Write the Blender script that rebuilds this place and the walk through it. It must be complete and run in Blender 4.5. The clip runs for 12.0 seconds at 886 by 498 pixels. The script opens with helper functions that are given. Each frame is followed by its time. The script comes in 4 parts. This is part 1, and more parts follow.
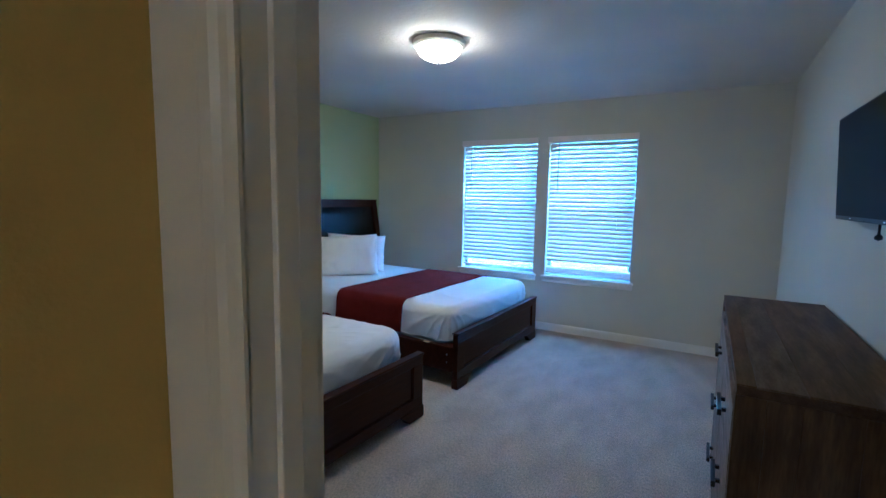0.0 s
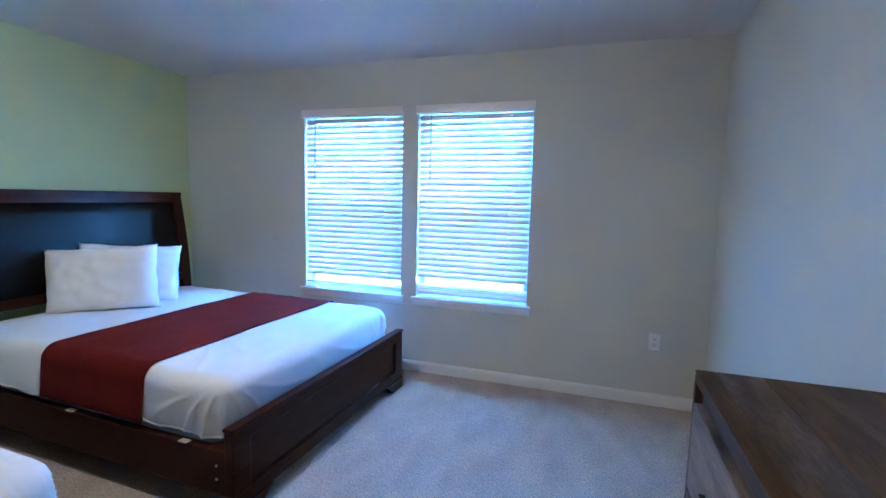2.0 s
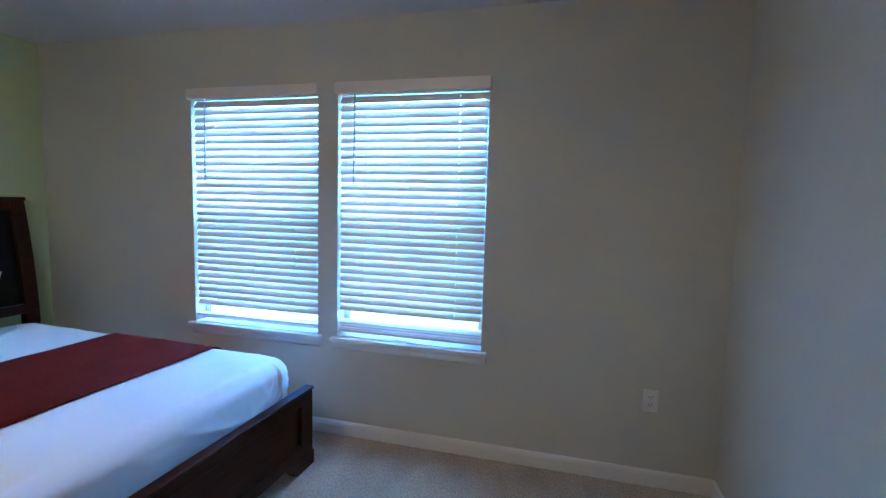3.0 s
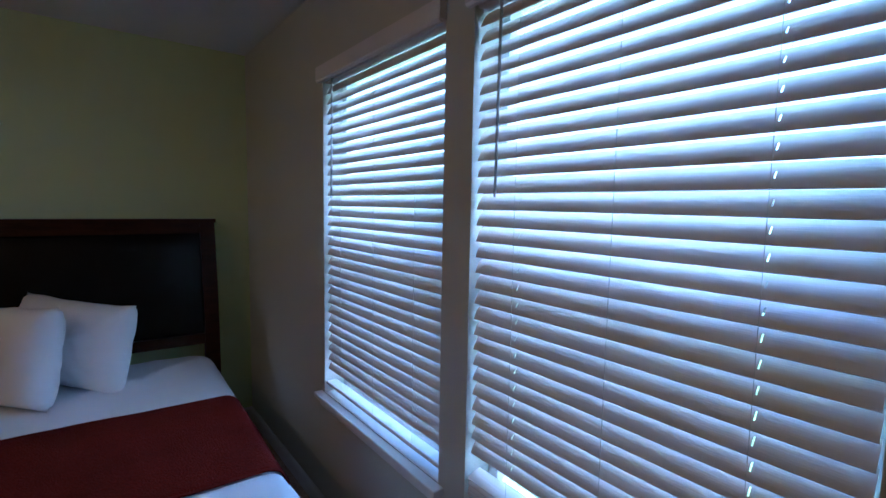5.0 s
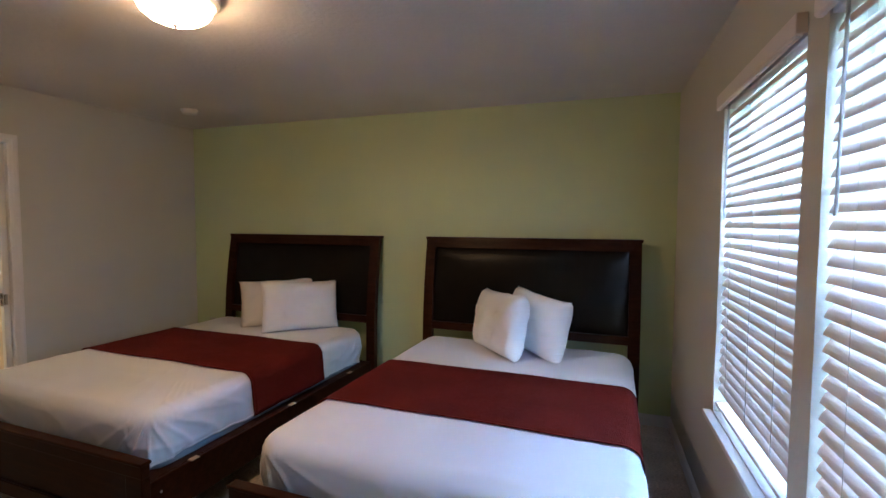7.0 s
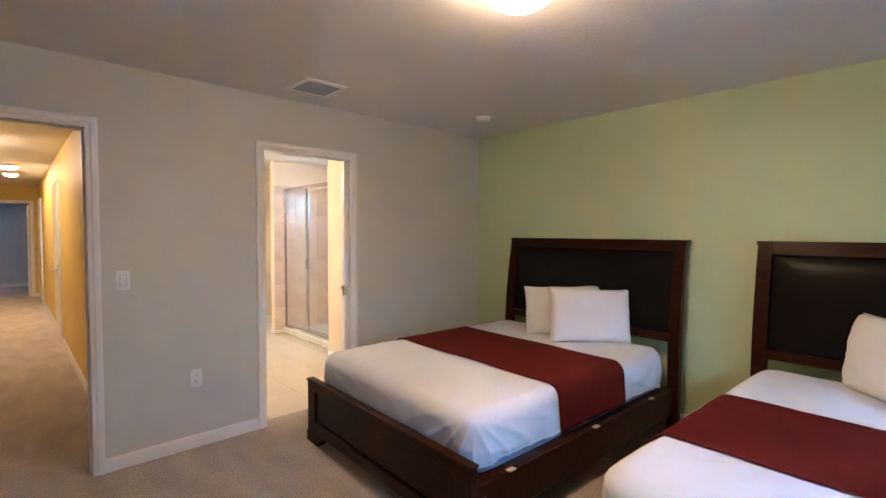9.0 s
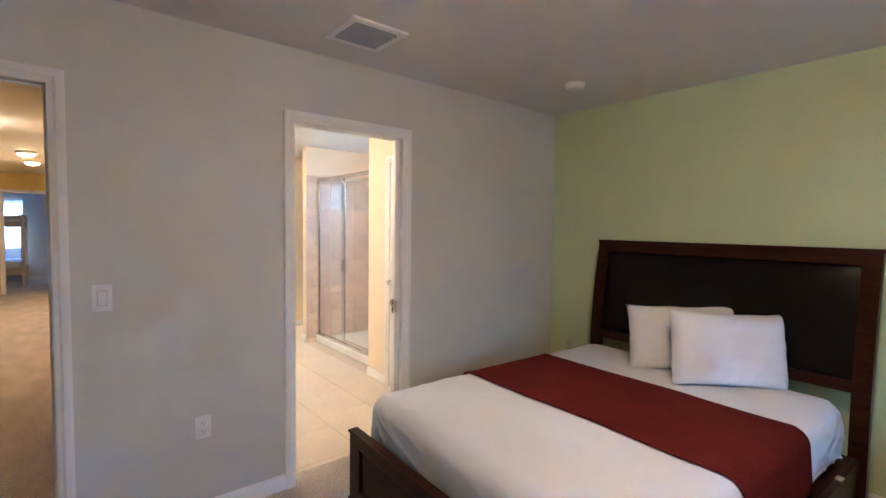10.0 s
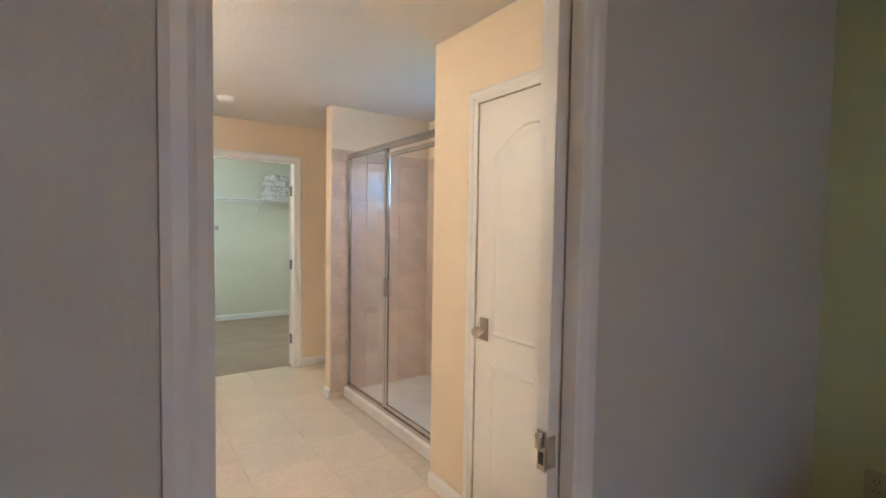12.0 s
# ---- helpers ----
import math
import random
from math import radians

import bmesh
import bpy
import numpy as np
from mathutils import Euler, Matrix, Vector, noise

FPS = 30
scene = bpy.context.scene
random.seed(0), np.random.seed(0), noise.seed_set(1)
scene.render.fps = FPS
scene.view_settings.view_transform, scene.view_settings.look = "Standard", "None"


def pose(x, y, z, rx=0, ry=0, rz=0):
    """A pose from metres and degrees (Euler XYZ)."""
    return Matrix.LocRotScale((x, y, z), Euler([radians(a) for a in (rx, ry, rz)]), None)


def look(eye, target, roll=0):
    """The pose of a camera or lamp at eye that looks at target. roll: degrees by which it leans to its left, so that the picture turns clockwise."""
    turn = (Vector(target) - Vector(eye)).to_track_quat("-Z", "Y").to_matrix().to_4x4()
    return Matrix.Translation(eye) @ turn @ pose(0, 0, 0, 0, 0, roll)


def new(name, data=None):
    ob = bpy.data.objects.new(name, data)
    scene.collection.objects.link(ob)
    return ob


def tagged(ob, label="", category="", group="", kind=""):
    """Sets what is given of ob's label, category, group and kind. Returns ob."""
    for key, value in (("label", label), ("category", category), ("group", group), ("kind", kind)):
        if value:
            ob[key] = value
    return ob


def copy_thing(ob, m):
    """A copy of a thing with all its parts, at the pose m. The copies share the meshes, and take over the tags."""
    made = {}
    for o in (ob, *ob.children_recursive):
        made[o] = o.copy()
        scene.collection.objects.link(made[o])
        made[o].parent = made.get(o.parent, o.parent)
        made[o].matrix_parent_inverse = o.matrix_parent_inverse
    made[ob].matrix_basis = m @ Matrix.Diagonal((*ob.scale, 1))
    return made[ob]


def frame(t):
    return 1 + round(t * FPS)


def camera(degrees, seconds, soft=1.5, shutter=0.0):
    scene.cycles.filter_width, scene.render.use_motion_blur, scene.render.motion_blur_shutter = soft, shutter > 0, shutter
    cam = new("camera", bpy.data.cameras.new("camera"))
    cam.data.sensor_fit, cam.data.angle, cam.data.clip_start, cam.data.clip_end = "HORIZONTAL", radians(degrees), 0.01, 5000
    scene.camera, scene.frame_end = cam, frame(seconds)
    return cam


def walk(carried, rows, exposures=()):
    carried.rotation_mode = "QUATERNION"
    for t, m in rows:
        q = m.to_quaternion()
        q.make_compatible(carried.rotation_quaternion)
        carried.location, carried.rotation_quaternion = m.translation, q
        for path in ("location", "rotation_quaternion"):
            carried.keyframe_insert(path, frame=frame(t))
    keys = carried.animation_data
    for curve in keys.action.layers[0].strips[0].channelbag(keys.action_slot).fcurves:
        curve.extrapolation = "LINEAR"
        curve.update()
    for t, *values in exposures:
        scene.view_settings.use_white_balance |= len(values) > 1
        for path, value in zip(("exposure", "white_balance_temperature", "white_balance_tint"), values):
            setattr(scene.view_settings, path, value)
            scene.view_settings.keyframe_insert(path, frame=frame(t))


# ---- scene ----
cam = camera(87.4, 12.0)
PATH = [
    (0, (3.802, -0.456, 1.438), (2.814, 1.269, 1.215), 1.0),
    (0.5, (3.808, -0.098, 1.416), (2.963, 1.702, 1.2), 0.9),
    (1, (3.75, 0.224, 1.421), (2.982, 2.058, 1.207), 1.1),
    (1.5, (3.643, 0.617, 1.426), (2.95, 2.481, 1.209), 1.1),
    (2, (3.612, 1.063, 1.397), (2.99, 2.951, 1.177), 1.3),
    (2.5, (3.604, 1.552, 1.427), (3.049, 3.46, 1.204), 1.2),
    (2.7, (3.592, 1.715, 1.42), (3.096, 3.642, 1.217), 1.4),
    (4.5, (3.351, 3.312, 1.471), (2.21, 4.947, 1.316), 2.2),
    (5, (3.264, 3.596, 1.495), (1.684, 4.808, 1.309), 1.0),
    (5.5, (3.38, 3.708, 1.479), (1.546, 4.487, 1.305), 1.1),
    (6, (3.574, 3.77, 1.483), (1.607, 4.098, 1.331), 0.7),
    (6.5, (3.667, 3.85, 1.502), (1.679, 3.672, 1.373), 0.5),
    (7, (3.713, 3.908, 1.498), (1.818, 3.278, 1.389), 0.3),
    (7.5, (3.743, 3.899, 1.5), (1.99, 2.939, 1.404), -0.0),
    (7.7, (3.753, 3.901, 1.48), (2.071, 2.822, 1.395), 0.0),
    (9.3, (3.606, 3.139, 1.445), (2.275, 1.649, 1.36), 0.3),
    (9.5, (3.512, 2.97, 1.455), (2.199, 1.465, 1.359), 0.5),
    (10, (3.312, 2.509, 1.482), (2.04, 0.969, 1.383), 0.7),
    (10.5, (3.111, 2.022, 1.486), (1.879, 0.449, 1.39), 0.8),
    (11, (2.842, 1.549, 1.488), (1.647, -0.051, 1.392), 0.8),
    (11.5, (2.626, 1.076, 1.474), (1.448, -0.538, 1.384), 1.0),
    (12, (2.412, 0.660, 1.454), (1.259, -0.971, 1.362), 0.9),
]
EXPOSURES = [(0.0,5.55,3030,-7),(0.5,5.8,3020,-6),(1.5,6.1,3050,-2),(2.5,5.9,3230,-3),(2.7,5.75,3290,-5),(4.3,4.15,3850,1),(4.5,4.15,3840,1),(5.0,4.05,3870,2),(5.5,4.05,3980,3),(6.0,4.35,4150,3),(6.5,4.65,4280,3),(7.0,5.35,4400,3),(7.5,5.9,4470,3),(9.5,6.25,3990,3),(10.0,6.2,3900,3),(11.0,5.9,3750,0),(11.5,5.7,3780,1),(12.0,5.35,3890,2)]
walk(cam, [(t, look(eye, target, roll)) for t, eye, target, roll in PATH], EXPOSURES)

# ---- world and daylight ----
world = bpy.data.worlds.new("sky")
scene.world = world
world.use_nodes = True
wn = world.node_tree.nodes
sky = wn.new("ShaderNodeTexSky")
sky.sky_type, sky.sun_disc = "NISHITA", False
sky.sun_elevation, sky.sun_rotation = radians(50), radians(95)
sky.dust_density, sky.ozone_density = 6.0, 1.0
world.node_tree.links.new(sky.outputs[0], wn["Background"].inputs[0])
wn["Background"].inputs[1].default_value = 0.15

sun = new("sun", bpy.data.lights.new("sun", "SUN"))
sun.data.energy, sun.data.angle, sun.data.color = 2.0, radians(2), (1, 0.95, 0.88)
sun.matrix_world = look((18.4, -1.6, 22), (0, 0, 0))

# room: west wall x = 0, door wall y = 0, window wall y = D, east wall x = W, ceiling z = H
W, D, H = 4.355, 4.45, 2.44


# ---- materials ----
def lin(h):
    return [((c / 255) / 12.92 if c / 255 <= 0.04045 else ((c / 255 + 0.055) / 1.055) ** 2.4) for c in h]


def paint(name, a, b=None, rough=0.6, scale=3.0, bump=0.0, bscale=120.0, metal=0.0, stretch=(1, 1, 1), detail=4.0,
          ridge=False, fine=0.0, fscale=300.0, vary=0.0, dist=0.01, spec=0.5, low=0.35, high=0.65, sheen=0.0, knots=0.0):
    """A procedural surface: two tones mixed by a broad noise and a fine one, with relief."""
    m = bpy.data.materials.new(name)
    m.use_nodes = True
    nt = m.node_tree
    nd, ln = nt.nodes, nt.links
    bs = nd["Principled BSDF"]
    bs.inputs["Roughness"].default_value, bs.inputs["Metallic"].default_value = rough, metal
    bs.inputs["Specular IOR Level"].default_value = spec
    bs.inputs["Sheen Weight"].default_value = sheen
    tc, mp = nd.new("ShaderNodeTexCoord"), nd.new("ShaderNodeMapping")
    mp.inputs["Scale"].default_value = stretch
    ln.new(tc.outputs["Object"], mp.inputs[0])
    n1 = nd.new("ShaderNodeTexNoise")
    n1.inputs["Scale"].default_value, n1.inputs["Detail"].default_value = scale, detail
    ln.new(mp.outputs[0], n1.inputs["Vector"])
    ramp = nd.new("ShaderNodeMapRange")
    ramp.inputs[1].default_value, ramp.inputs[2].default_value = low, high
    ln.new(n1.outputs[0], ramp.inputs[0])
    mix = nd.new("ShaderNodeMix")
    mix.data_type = "RGBA"
    b = b or [c * 0.88 for c in a]
    mix.inputs[6].default_value, mix.inputs[7].default_value = (*a, 1), (*b, 1)
    ln.new(ramp.outputs[0], mix.inputs[0])
    out = mix.outputs[2]
    if fine:
        n2 = nd.new("ShaderNodeTexNoise")
        n2.inputs["Scale"].default_value, n2.inputs["Detail"].default_value = fscale, 2.0
        ln.new(mp.outputs[0], n2.inputs["Vector"])
        r2 = nd.new("ShaderNodeMapRange")
        r2.inputs[1].default_value, r2.inputs[2].default_value = 0.3, 0.7
        r2.inputs[3].default_value, r2.inputs[4].default_value = 1 - fine, 1 + fine
        ln.new(n2.outputs[0], r2.inputs[0])
        m2 = nd.new("ShaderNodeMix")
        m2.data_type, m2.blend_type = "RGBA", "MULTIPLY"
        m2.inputs[0].default_value = 1
        ln.new(out, m2.inputs[6])
        ln.new(r2.outputs[0], m2.inputs[7])
        out = m2.outputs[2]
    if vary:
        oi, r3 = nd.new("ShaderNodeObjectInfo"), nd.new("ShaderNodeMapRange")
        r3.inputs[3].default_value, r3.inputs[4].default_value = 1 - vary, 1 + vary
        ln.new(oi.outputs["Random"], r3.inputs[0])
        m3 = nd.new("ShaderNodeMix")
        m3.data_type, m3.blend_type = "RGBA", "MULTIPLY"
        m3.inputs[0].default_value = 1
        ln.new(out, m3.inputs[6])
        ln.new(r3.outputs[0], m3.inputs[7])
        out = m3.outputs[2]
    if knots:
        vo, r5 = nd.new("ShaderNodeTexVoronoi"), nd.new("ShaderNodeMapRange")
        vo.inputs["Scale"].default_value = knots
        r5.inputs[1].default_value, r5.inputs[2].default_value = 0.04, 0.22
        r5.inputs[3].default_value, r5.inputs[4].default_value = 0.25, 1.0
        ln.new(mp.outputs[0], vo.inputs["Vector"])
        ln.new(vo.outputs["Distance"], r5.inputs[0])
        m5 = nd.new("ShaderNodeMix")
        m5.data_type, m5.blend_type = "RGBA", "MULTIPLY"
        m5.inputs[0].default_value = 1
        ln.new(out, m5.inputs[6])
        ln.new(r5.outputs[0], m5.inputs[7])
        out = m5.outputs[2]
    ln.new(out, bs.inputs["Base Color"])
    if bump:
        n4, bp = nd.new("ShaderNodeTexNoise"), nd.new("ShaderNodeBump")
        if ridge:
            n4.noise_type = "RIDGED_MULTIFRACTAL"
        n4.inputs["Scale"].default_value, n4.inputs["Detail"].default_value = bscale, 3.0
        ln.new(mp.outputs[0], n4.inputs["Vector"])
        bp.inputs["Strength"].default_value, bp.inputs["Distance"].default_value = bump, dist
        ln.new(n4.outputs[0], bp.inputs["Height"])
        ln.new(bp.outputs[0], bs.inputs["Normal"])
    return m


def glow(name, colour, strength):
    m = bpy.data.materials.new(name)
    m.use_nodes = True
    bs = m.node_tree.nodes["Principled BSDF"]
    bs.inputs["Base Color"].default_value = (0.8, 0.8, 0.78, 1)
    bs.inputs["Emission Color"].default_value = (*colour, 1)
    bs.inputs["Emission Strength"].default_value = strength
    return m


def clear(name, rough=0.0, tint=(1, 1, 1)):
    m = bpy.data.materials.new(name)
    m.use_nodes = True
    bs = m.node_tree.nodes["Principled BSDF"]
    bs.inputs["Base Color"].default_value = (*tint, 1)
    bs.inputs["Transmission Weight"].default_value = 1
    bs.inputs["Roughness"].default_value, bs.inputs["IOR"].default_value = rough, 1.45
    return m


WALL = paint("wall_paint", (0.637, 0.63, 0.56), (0.607, 0.60, 0.53), 0.62, 1.3, 0.25, 90, dist=0.004)
GREEN = paint("green_paint", (0.605, 0.685, 0.37), (0.58, 0.66, 0.355), 0.62, 1.3, 0.25, 90, dist=0.004)
CREAM = paint("cream_paint", (0.65, 0.505, 0.075), (0.62, 0.48, 0.07), 0.6, 1.3, 0.25, 90, dist=0.004)
BATHWALL = paint("bath_paint", (0.80, 0.69, 0.50), (0.77, 0.66, 0.48), 0.55, 1.3, 0.2, 90, dist=0.004)
PALE = paint("closet_paint", (0.74, 0.73, 0.62), (0.71, 0.70, 0.60), 0.6, 1.3, 0.2, 90, dist=0.004)
GREYBLUE = paint("grey_paint", (0.55, 0.55, 0.55), (0.52, 0.52, 0.52), 0.6, 1.3, 0.2, 90, dist=0.004)
CEIL = paint("ceiling_texture", (0.72, 0.70, 0.67), (0.69, 0.67, 0.64), 0.75, 2.0, 0.26, 34, dist=0.012)
CARPET = paint("carpet", (0.74, 0.64, 0.53), (0.59, 0.50, 0.405), 0.95, 4.5, 1.0, 150, stretch=(1.5, 0.65, 1), fine=0.3, fscale=95, dist=0.02, spec=0.1, sheen=0.3)
CLOSETCARPET = paint("closet_carpet", (0.60, 0.50, 0.36), (0.52, 0.43, 0.31), 0.95, 3.0, 1.0, 260, fine=0.2, fscale=220, dist=0.02, spec=0.1)
TRIM = paint("white_trim", (0.84, 0.83, 0.81), (0.81, 0.80, 0.78), 0.35, 2.5, 0.05, 60)
ESPRESSO = paint("dark_wood", (0.036, 0.0112, 0.0045), (0.021, 0.0066, 0.003), 0.3, 9, 0.08, 60, stretch=(4, 0.5, 4), fine=0.2, fscale=40, dist=0.004, spec=0.12)
LEATHER = paint("black_leather", (0.004, 0.004, 0.004), (0.007, 0.006, 0.005), 0.33, 6, 0.06, 240, dist=0.001, spec=0.16)
TICKING = paint("grey_ticking", (0.30, 0.34, 0.42), (0.26, 0.30, 0.37), 0.85, 6, 0.3, 120, dist=0.004, spec=0.2)
SHEET = paint("white_sheet", (0.80, 0.82, 0.88), (0.77, 0.79, 0.85), 0.85, 2.5, 0.09, 2.2, detail=3, dist=0.03, spec=0.2, ridge=True)
PILLOWCASE = paint("pillowcase", (0.86, 0.86, 0.87), (0.83, 0.83, 0.84), 0.85, 4, 0.07, 4.0, dist=0.02, spec=0.2, ridge=True)
BURGUNDY = paint("burgundy_weave", (0.138, 0.014, 0.009), (0.105, 0.011, 0.007), 0.9, 5, 0.9, 170, fine=0.25, fscale=160, dist=0.012, spec=0.1)
RUSTIC = paint("rustic_board", (0.100, 0.060, 0.030), (0.036, 0.021, 0.011), 0.5, 5, 0.2, 60, stretch=(5, 0.7, 5), fine=0.25, fscale=30, vary=0.28, dist=0.003, spec=0.22, knots=2.3)
RUSTICV = paint("rustic_upright_board", (0.125, 0.074, 0.032), (0.042, 0.025, 0.012), 0.5, 5, 0.2, 60, stretch=(5, 5, 0.7), fine=0.25, fscale=30, vary=0.3, dist=0.003, spec=0.22, knots=2.3)
WEATHERED = paint("weathered_drawer_front", (0.23, 0.195, 0.17), (0.14, 0.115, 0.097), 0.55, 5, 0.25, 60, stretch=(5, 0.7, 5), fine=0.25, fscale=30, vary=0.12, dist=0.003, spec=0.22, knots=2.3)
GREYBOARD = paint("greyed_board", (0.135, 0.102, 0.076), (0.055, 0.038, 0.027), 0.5, 5, 0.2, 60, stretch=(5, 1.0, 5), fine=0.25, fscale=30, dist=0.003, spec=0.22, knots=2.3)
BLACK = paint("black_metal", (0.012, 0.012, 0.014), None, 0.35, 8, metal=0.3)
PLASTIC = paint("black_plastic", (0.010, 0.010, 0.011), None, 0.4, 8, 0.05, 200)
SCREEN = paint("dark_screen", (0.003, 0.0035, 0.004), None, 0.45, 4, spec=0.04)
CHROME = paint("chrome", (0.68, 0.67, 0.65), (0.6, 0.59, 0.57), 0.16, 8, metal=1.0)
NICKEL = paint("brushed_nickel", (0.56, 0.52, 0.47), (0.5, 0.46, 0.42), 0.35, 8, metal=0.9)
HINGE = paint("steel_hinge", (0.22, 0.21, 0.20), (0.17, 0.16, 0.15), 0.4, 12, metal=0.6)
LAMPRING = paint("lamp_ring", (0.84, 0.81, 0.77), None, 0.35, 8)
SLAT = paint("white_slat", (0.845, 0.80, 0.79), (0.815, 0.77, 0.76), 0.36, 4, 0.05, 40, stretch=(0.3, 4, 4))
VINYL = paint("vinyl", (0.80, 0.80, 0.78), None, 0.4, 4)
CORD = paint("cord", (0.82, 0.82, 0.80), None, 0.7, 30)
WAND = paint("grey_wand", (0.42, 0.43, 0.45), None, 0.3, 30)
PLATE = paint("white_plate", (0.88, 0.87, 0.85), None, 0.3, 10)
# darker and greener than PLATE, for the outlet on the green wall
DULLPLATE = paint("dull_plate", (0.56, 0.57, 0.43), None, 0.35, 10)
# near-black stands in for the shade inside holes, slots and recesses
SLOTSHADE = paint("slot_shade", (0.03, 0.03, 0.03), None, 0.6, 10)
VENTGREY = paint("vent_metal", (0.42, 0.42, 0.43), None, 0.45, 10)
FLOORTILE = paint("floor_tile", (0.70, 0.605, 0.46), (0.65, 0.555, 0.42), 0.3, 3, 0.06, 40, fine=0.05, fscale=30, vary=0.02)
GROUT = paint("grout", (0.66, 0.575, 0.45), None, 0.9, 20, 0.3, 200)
WALLTILE = paint("shower_tile", (0.70, 0.57, 0.45), (0.61, 0.49, 0.385), 0.22, 6, 0.05, 50, fine=0.08, fscale=40, vary=0.06)
def screen_mesh(name, cover):
    """Fine dark netting: part of the light passes between the threads."""
    m = bpy.data.materials.new(name)
    m.use_nodes = True
    nd, ln = m.node_tree.nodes, m.node_tree.links
    nd["Principled BSDF"].inputs["Base Color"].default_value = (0.03, 0.03, 0.03, 1)
    nd["Principled BSDF"].inputs["Roughness"].default_value = 0.7
    gap, mix = nd.new("ShaderNodeBsdfTransparent"), nd.new("ShaderNodeMixShader")
    mix.inputs[0].default_value = cover
    ln.new(gap.outputs[0], mix.inputs[1])
    ln.new(nd["Principled BSDF"].outputs[0], mix.inputs[2])
    ln.new(mix.outputs[0], nd["Material Output"].inputs[0])
    return m


NETTING = screen_mesh("insect_netting", 0.24)
WHITEPAN = paint("acrylic_pan", (0.82, 0.80, 0.76), None, 0.2, 5)
TOWEL = paint("towel", (0.82, 0.81, 0.78), None, 0.95, 10, 0.8, 220, dist=0.01)
CREAMWOOD = paint("cream_bunk_wood", (0.66, 0.55, 0.38), None, 0.45, 6, 0.1, 50)
GRASS = paint("grass", (0.07, 0.11, 0.035), (0.11, 0.13, 0.05), 0.95, 1.5, 0.6, 30, fine=0.3, fscale=40)
GLASS = clear("window_glass")
SHOWERGLASS = clear("shower_glass", 0.03, (0.96, 0.96, 0.94))
BULB = glow("lit_bowl", (1.0, 0.485, 0.17), 1.95)
HALLBULB = glow("lit_hall_bowl", (1.0, 0.53, 0.225), 5.0)
BATHFILL = glow("bath_fill_globe", (1.0, 0.57, 0.245), 3.05)
CLOSETFILL = glow("closet_fill_bowl", (1.0, 0.76, 0.43), 4.4)


# ---- mesh helpers ----
def box(bm, x0, y0, z0, x1, y1, z1, bevel=0.0, seg=2):
    r = bmesh.ops.create_cube(bm, size=1, matrix=Matrix.Translation(((x0 + x1) / 2, (y0 + y1) / 2, (z0 + z1) / 2))
                              @ Matrix.Diagonal((abs(x1 - x0), abs(y1 - y0), abs(z1 - z0), 1)))
    if bevel:
        es = list({e for v in r["verts"] for e in v.link_edges})
        bmesh.ops.bevel(bm, geom=es, offset=bevel, segments=seg, profile=0.5, affect="EDGES")
    return bm


def rod(bm, a, b, r0, r1=None, n=12):
    a, b = Vector(a), Vector(b)
    m = Matrix.Translation((a + b) / 2) @ (b - a).to_track_quat("Z", "Y").to_matrix().to_4x4()
    bmesh.ops.create_cone(bm, cap_ends=True, segments=n, radius1=r0, radius2=r0 if r1 is None else r1, depth=(b - a).length, matrix=m)
    return bm


def lathe(bm, rings, n=40, at=(0, 0, 0)):
    """A turned body from (radius, height) rings; a radius of 0 closes an end."""
    loops = []
    for r, z in rings:
        if r < 1e-6:
            loops.append([bm.verts.new((at[0], at[1], at[2] + z))])
        else:
            loops.append([bm.verts.new((at[0] + r * math.cos(2 * math.pi * i / n), at[1] + r * math.sin(2 * math.pi * i / n), at[2] + z)) for i in range(n)])
    for p, q in zip(loops, loops[1:]):
        for i in range(n):
            j = (i + 1) % n
            if len(p) == 1:
                bm.faces.new((p[0], q[i], q[j]))
            elif len(q) == 1:
                bm.faces.new((p[i], p[j], q[0]))
            else:
                bm.faces.new((p[i], p[j], q[j], q[i]))
    bmesh.ops.recalc_face_normals(bm, faces=bm.faces)
    return bm


def strip(bm, rows):
    """A closed tube through rows of points, ends capped."""
    loops = [[bm.verts.new(p) for p in r] for r in rows]
    k = len(loops[0])
    for p, q in zip(loops, loops[1:]):
        for i in range(k):
            bm.faces.new((p[i], p[(i + 1) % k], q[(i + 1) % k], q[i]))
    bm.faces.new(loops[0])
    bm.faces.new(loops[-1])
    bmesh.ops.recalc_face_normals(bm, faces=bm.faces)
    return bm


def part(name, bm, material, parent=None, label="", smooth=False):
    me = bpy.data.meshes.new(name)
    bm.to_mesh(me)
    bm.free()
    me.materials.append(material)
    if smooth:
        me.polygons.foreach_set("use_smooth", [True] * len(me.polygons))
    ob = new(name, me)
    ob.parent = parent
    if label:
        tagged(ob, label)
    return ob


def thing(name, at, label, category, group="", turn=0.0):
    ob = new(name)
    ob.empty_display_size = 0.1
    ob.matrix_basis = pose(at[0], at[1], at[2], 0, 0, turn)
    return tagged(ob, label, category, group)


def fixed(name, boxes, material, label, category, bevel=0.0):
    bm = bmesh.new()
    for b in boxes:
        box(bm, *b, bevel=bevel)
    return tagged(part(name, bm, material), label, category, kind="structure")


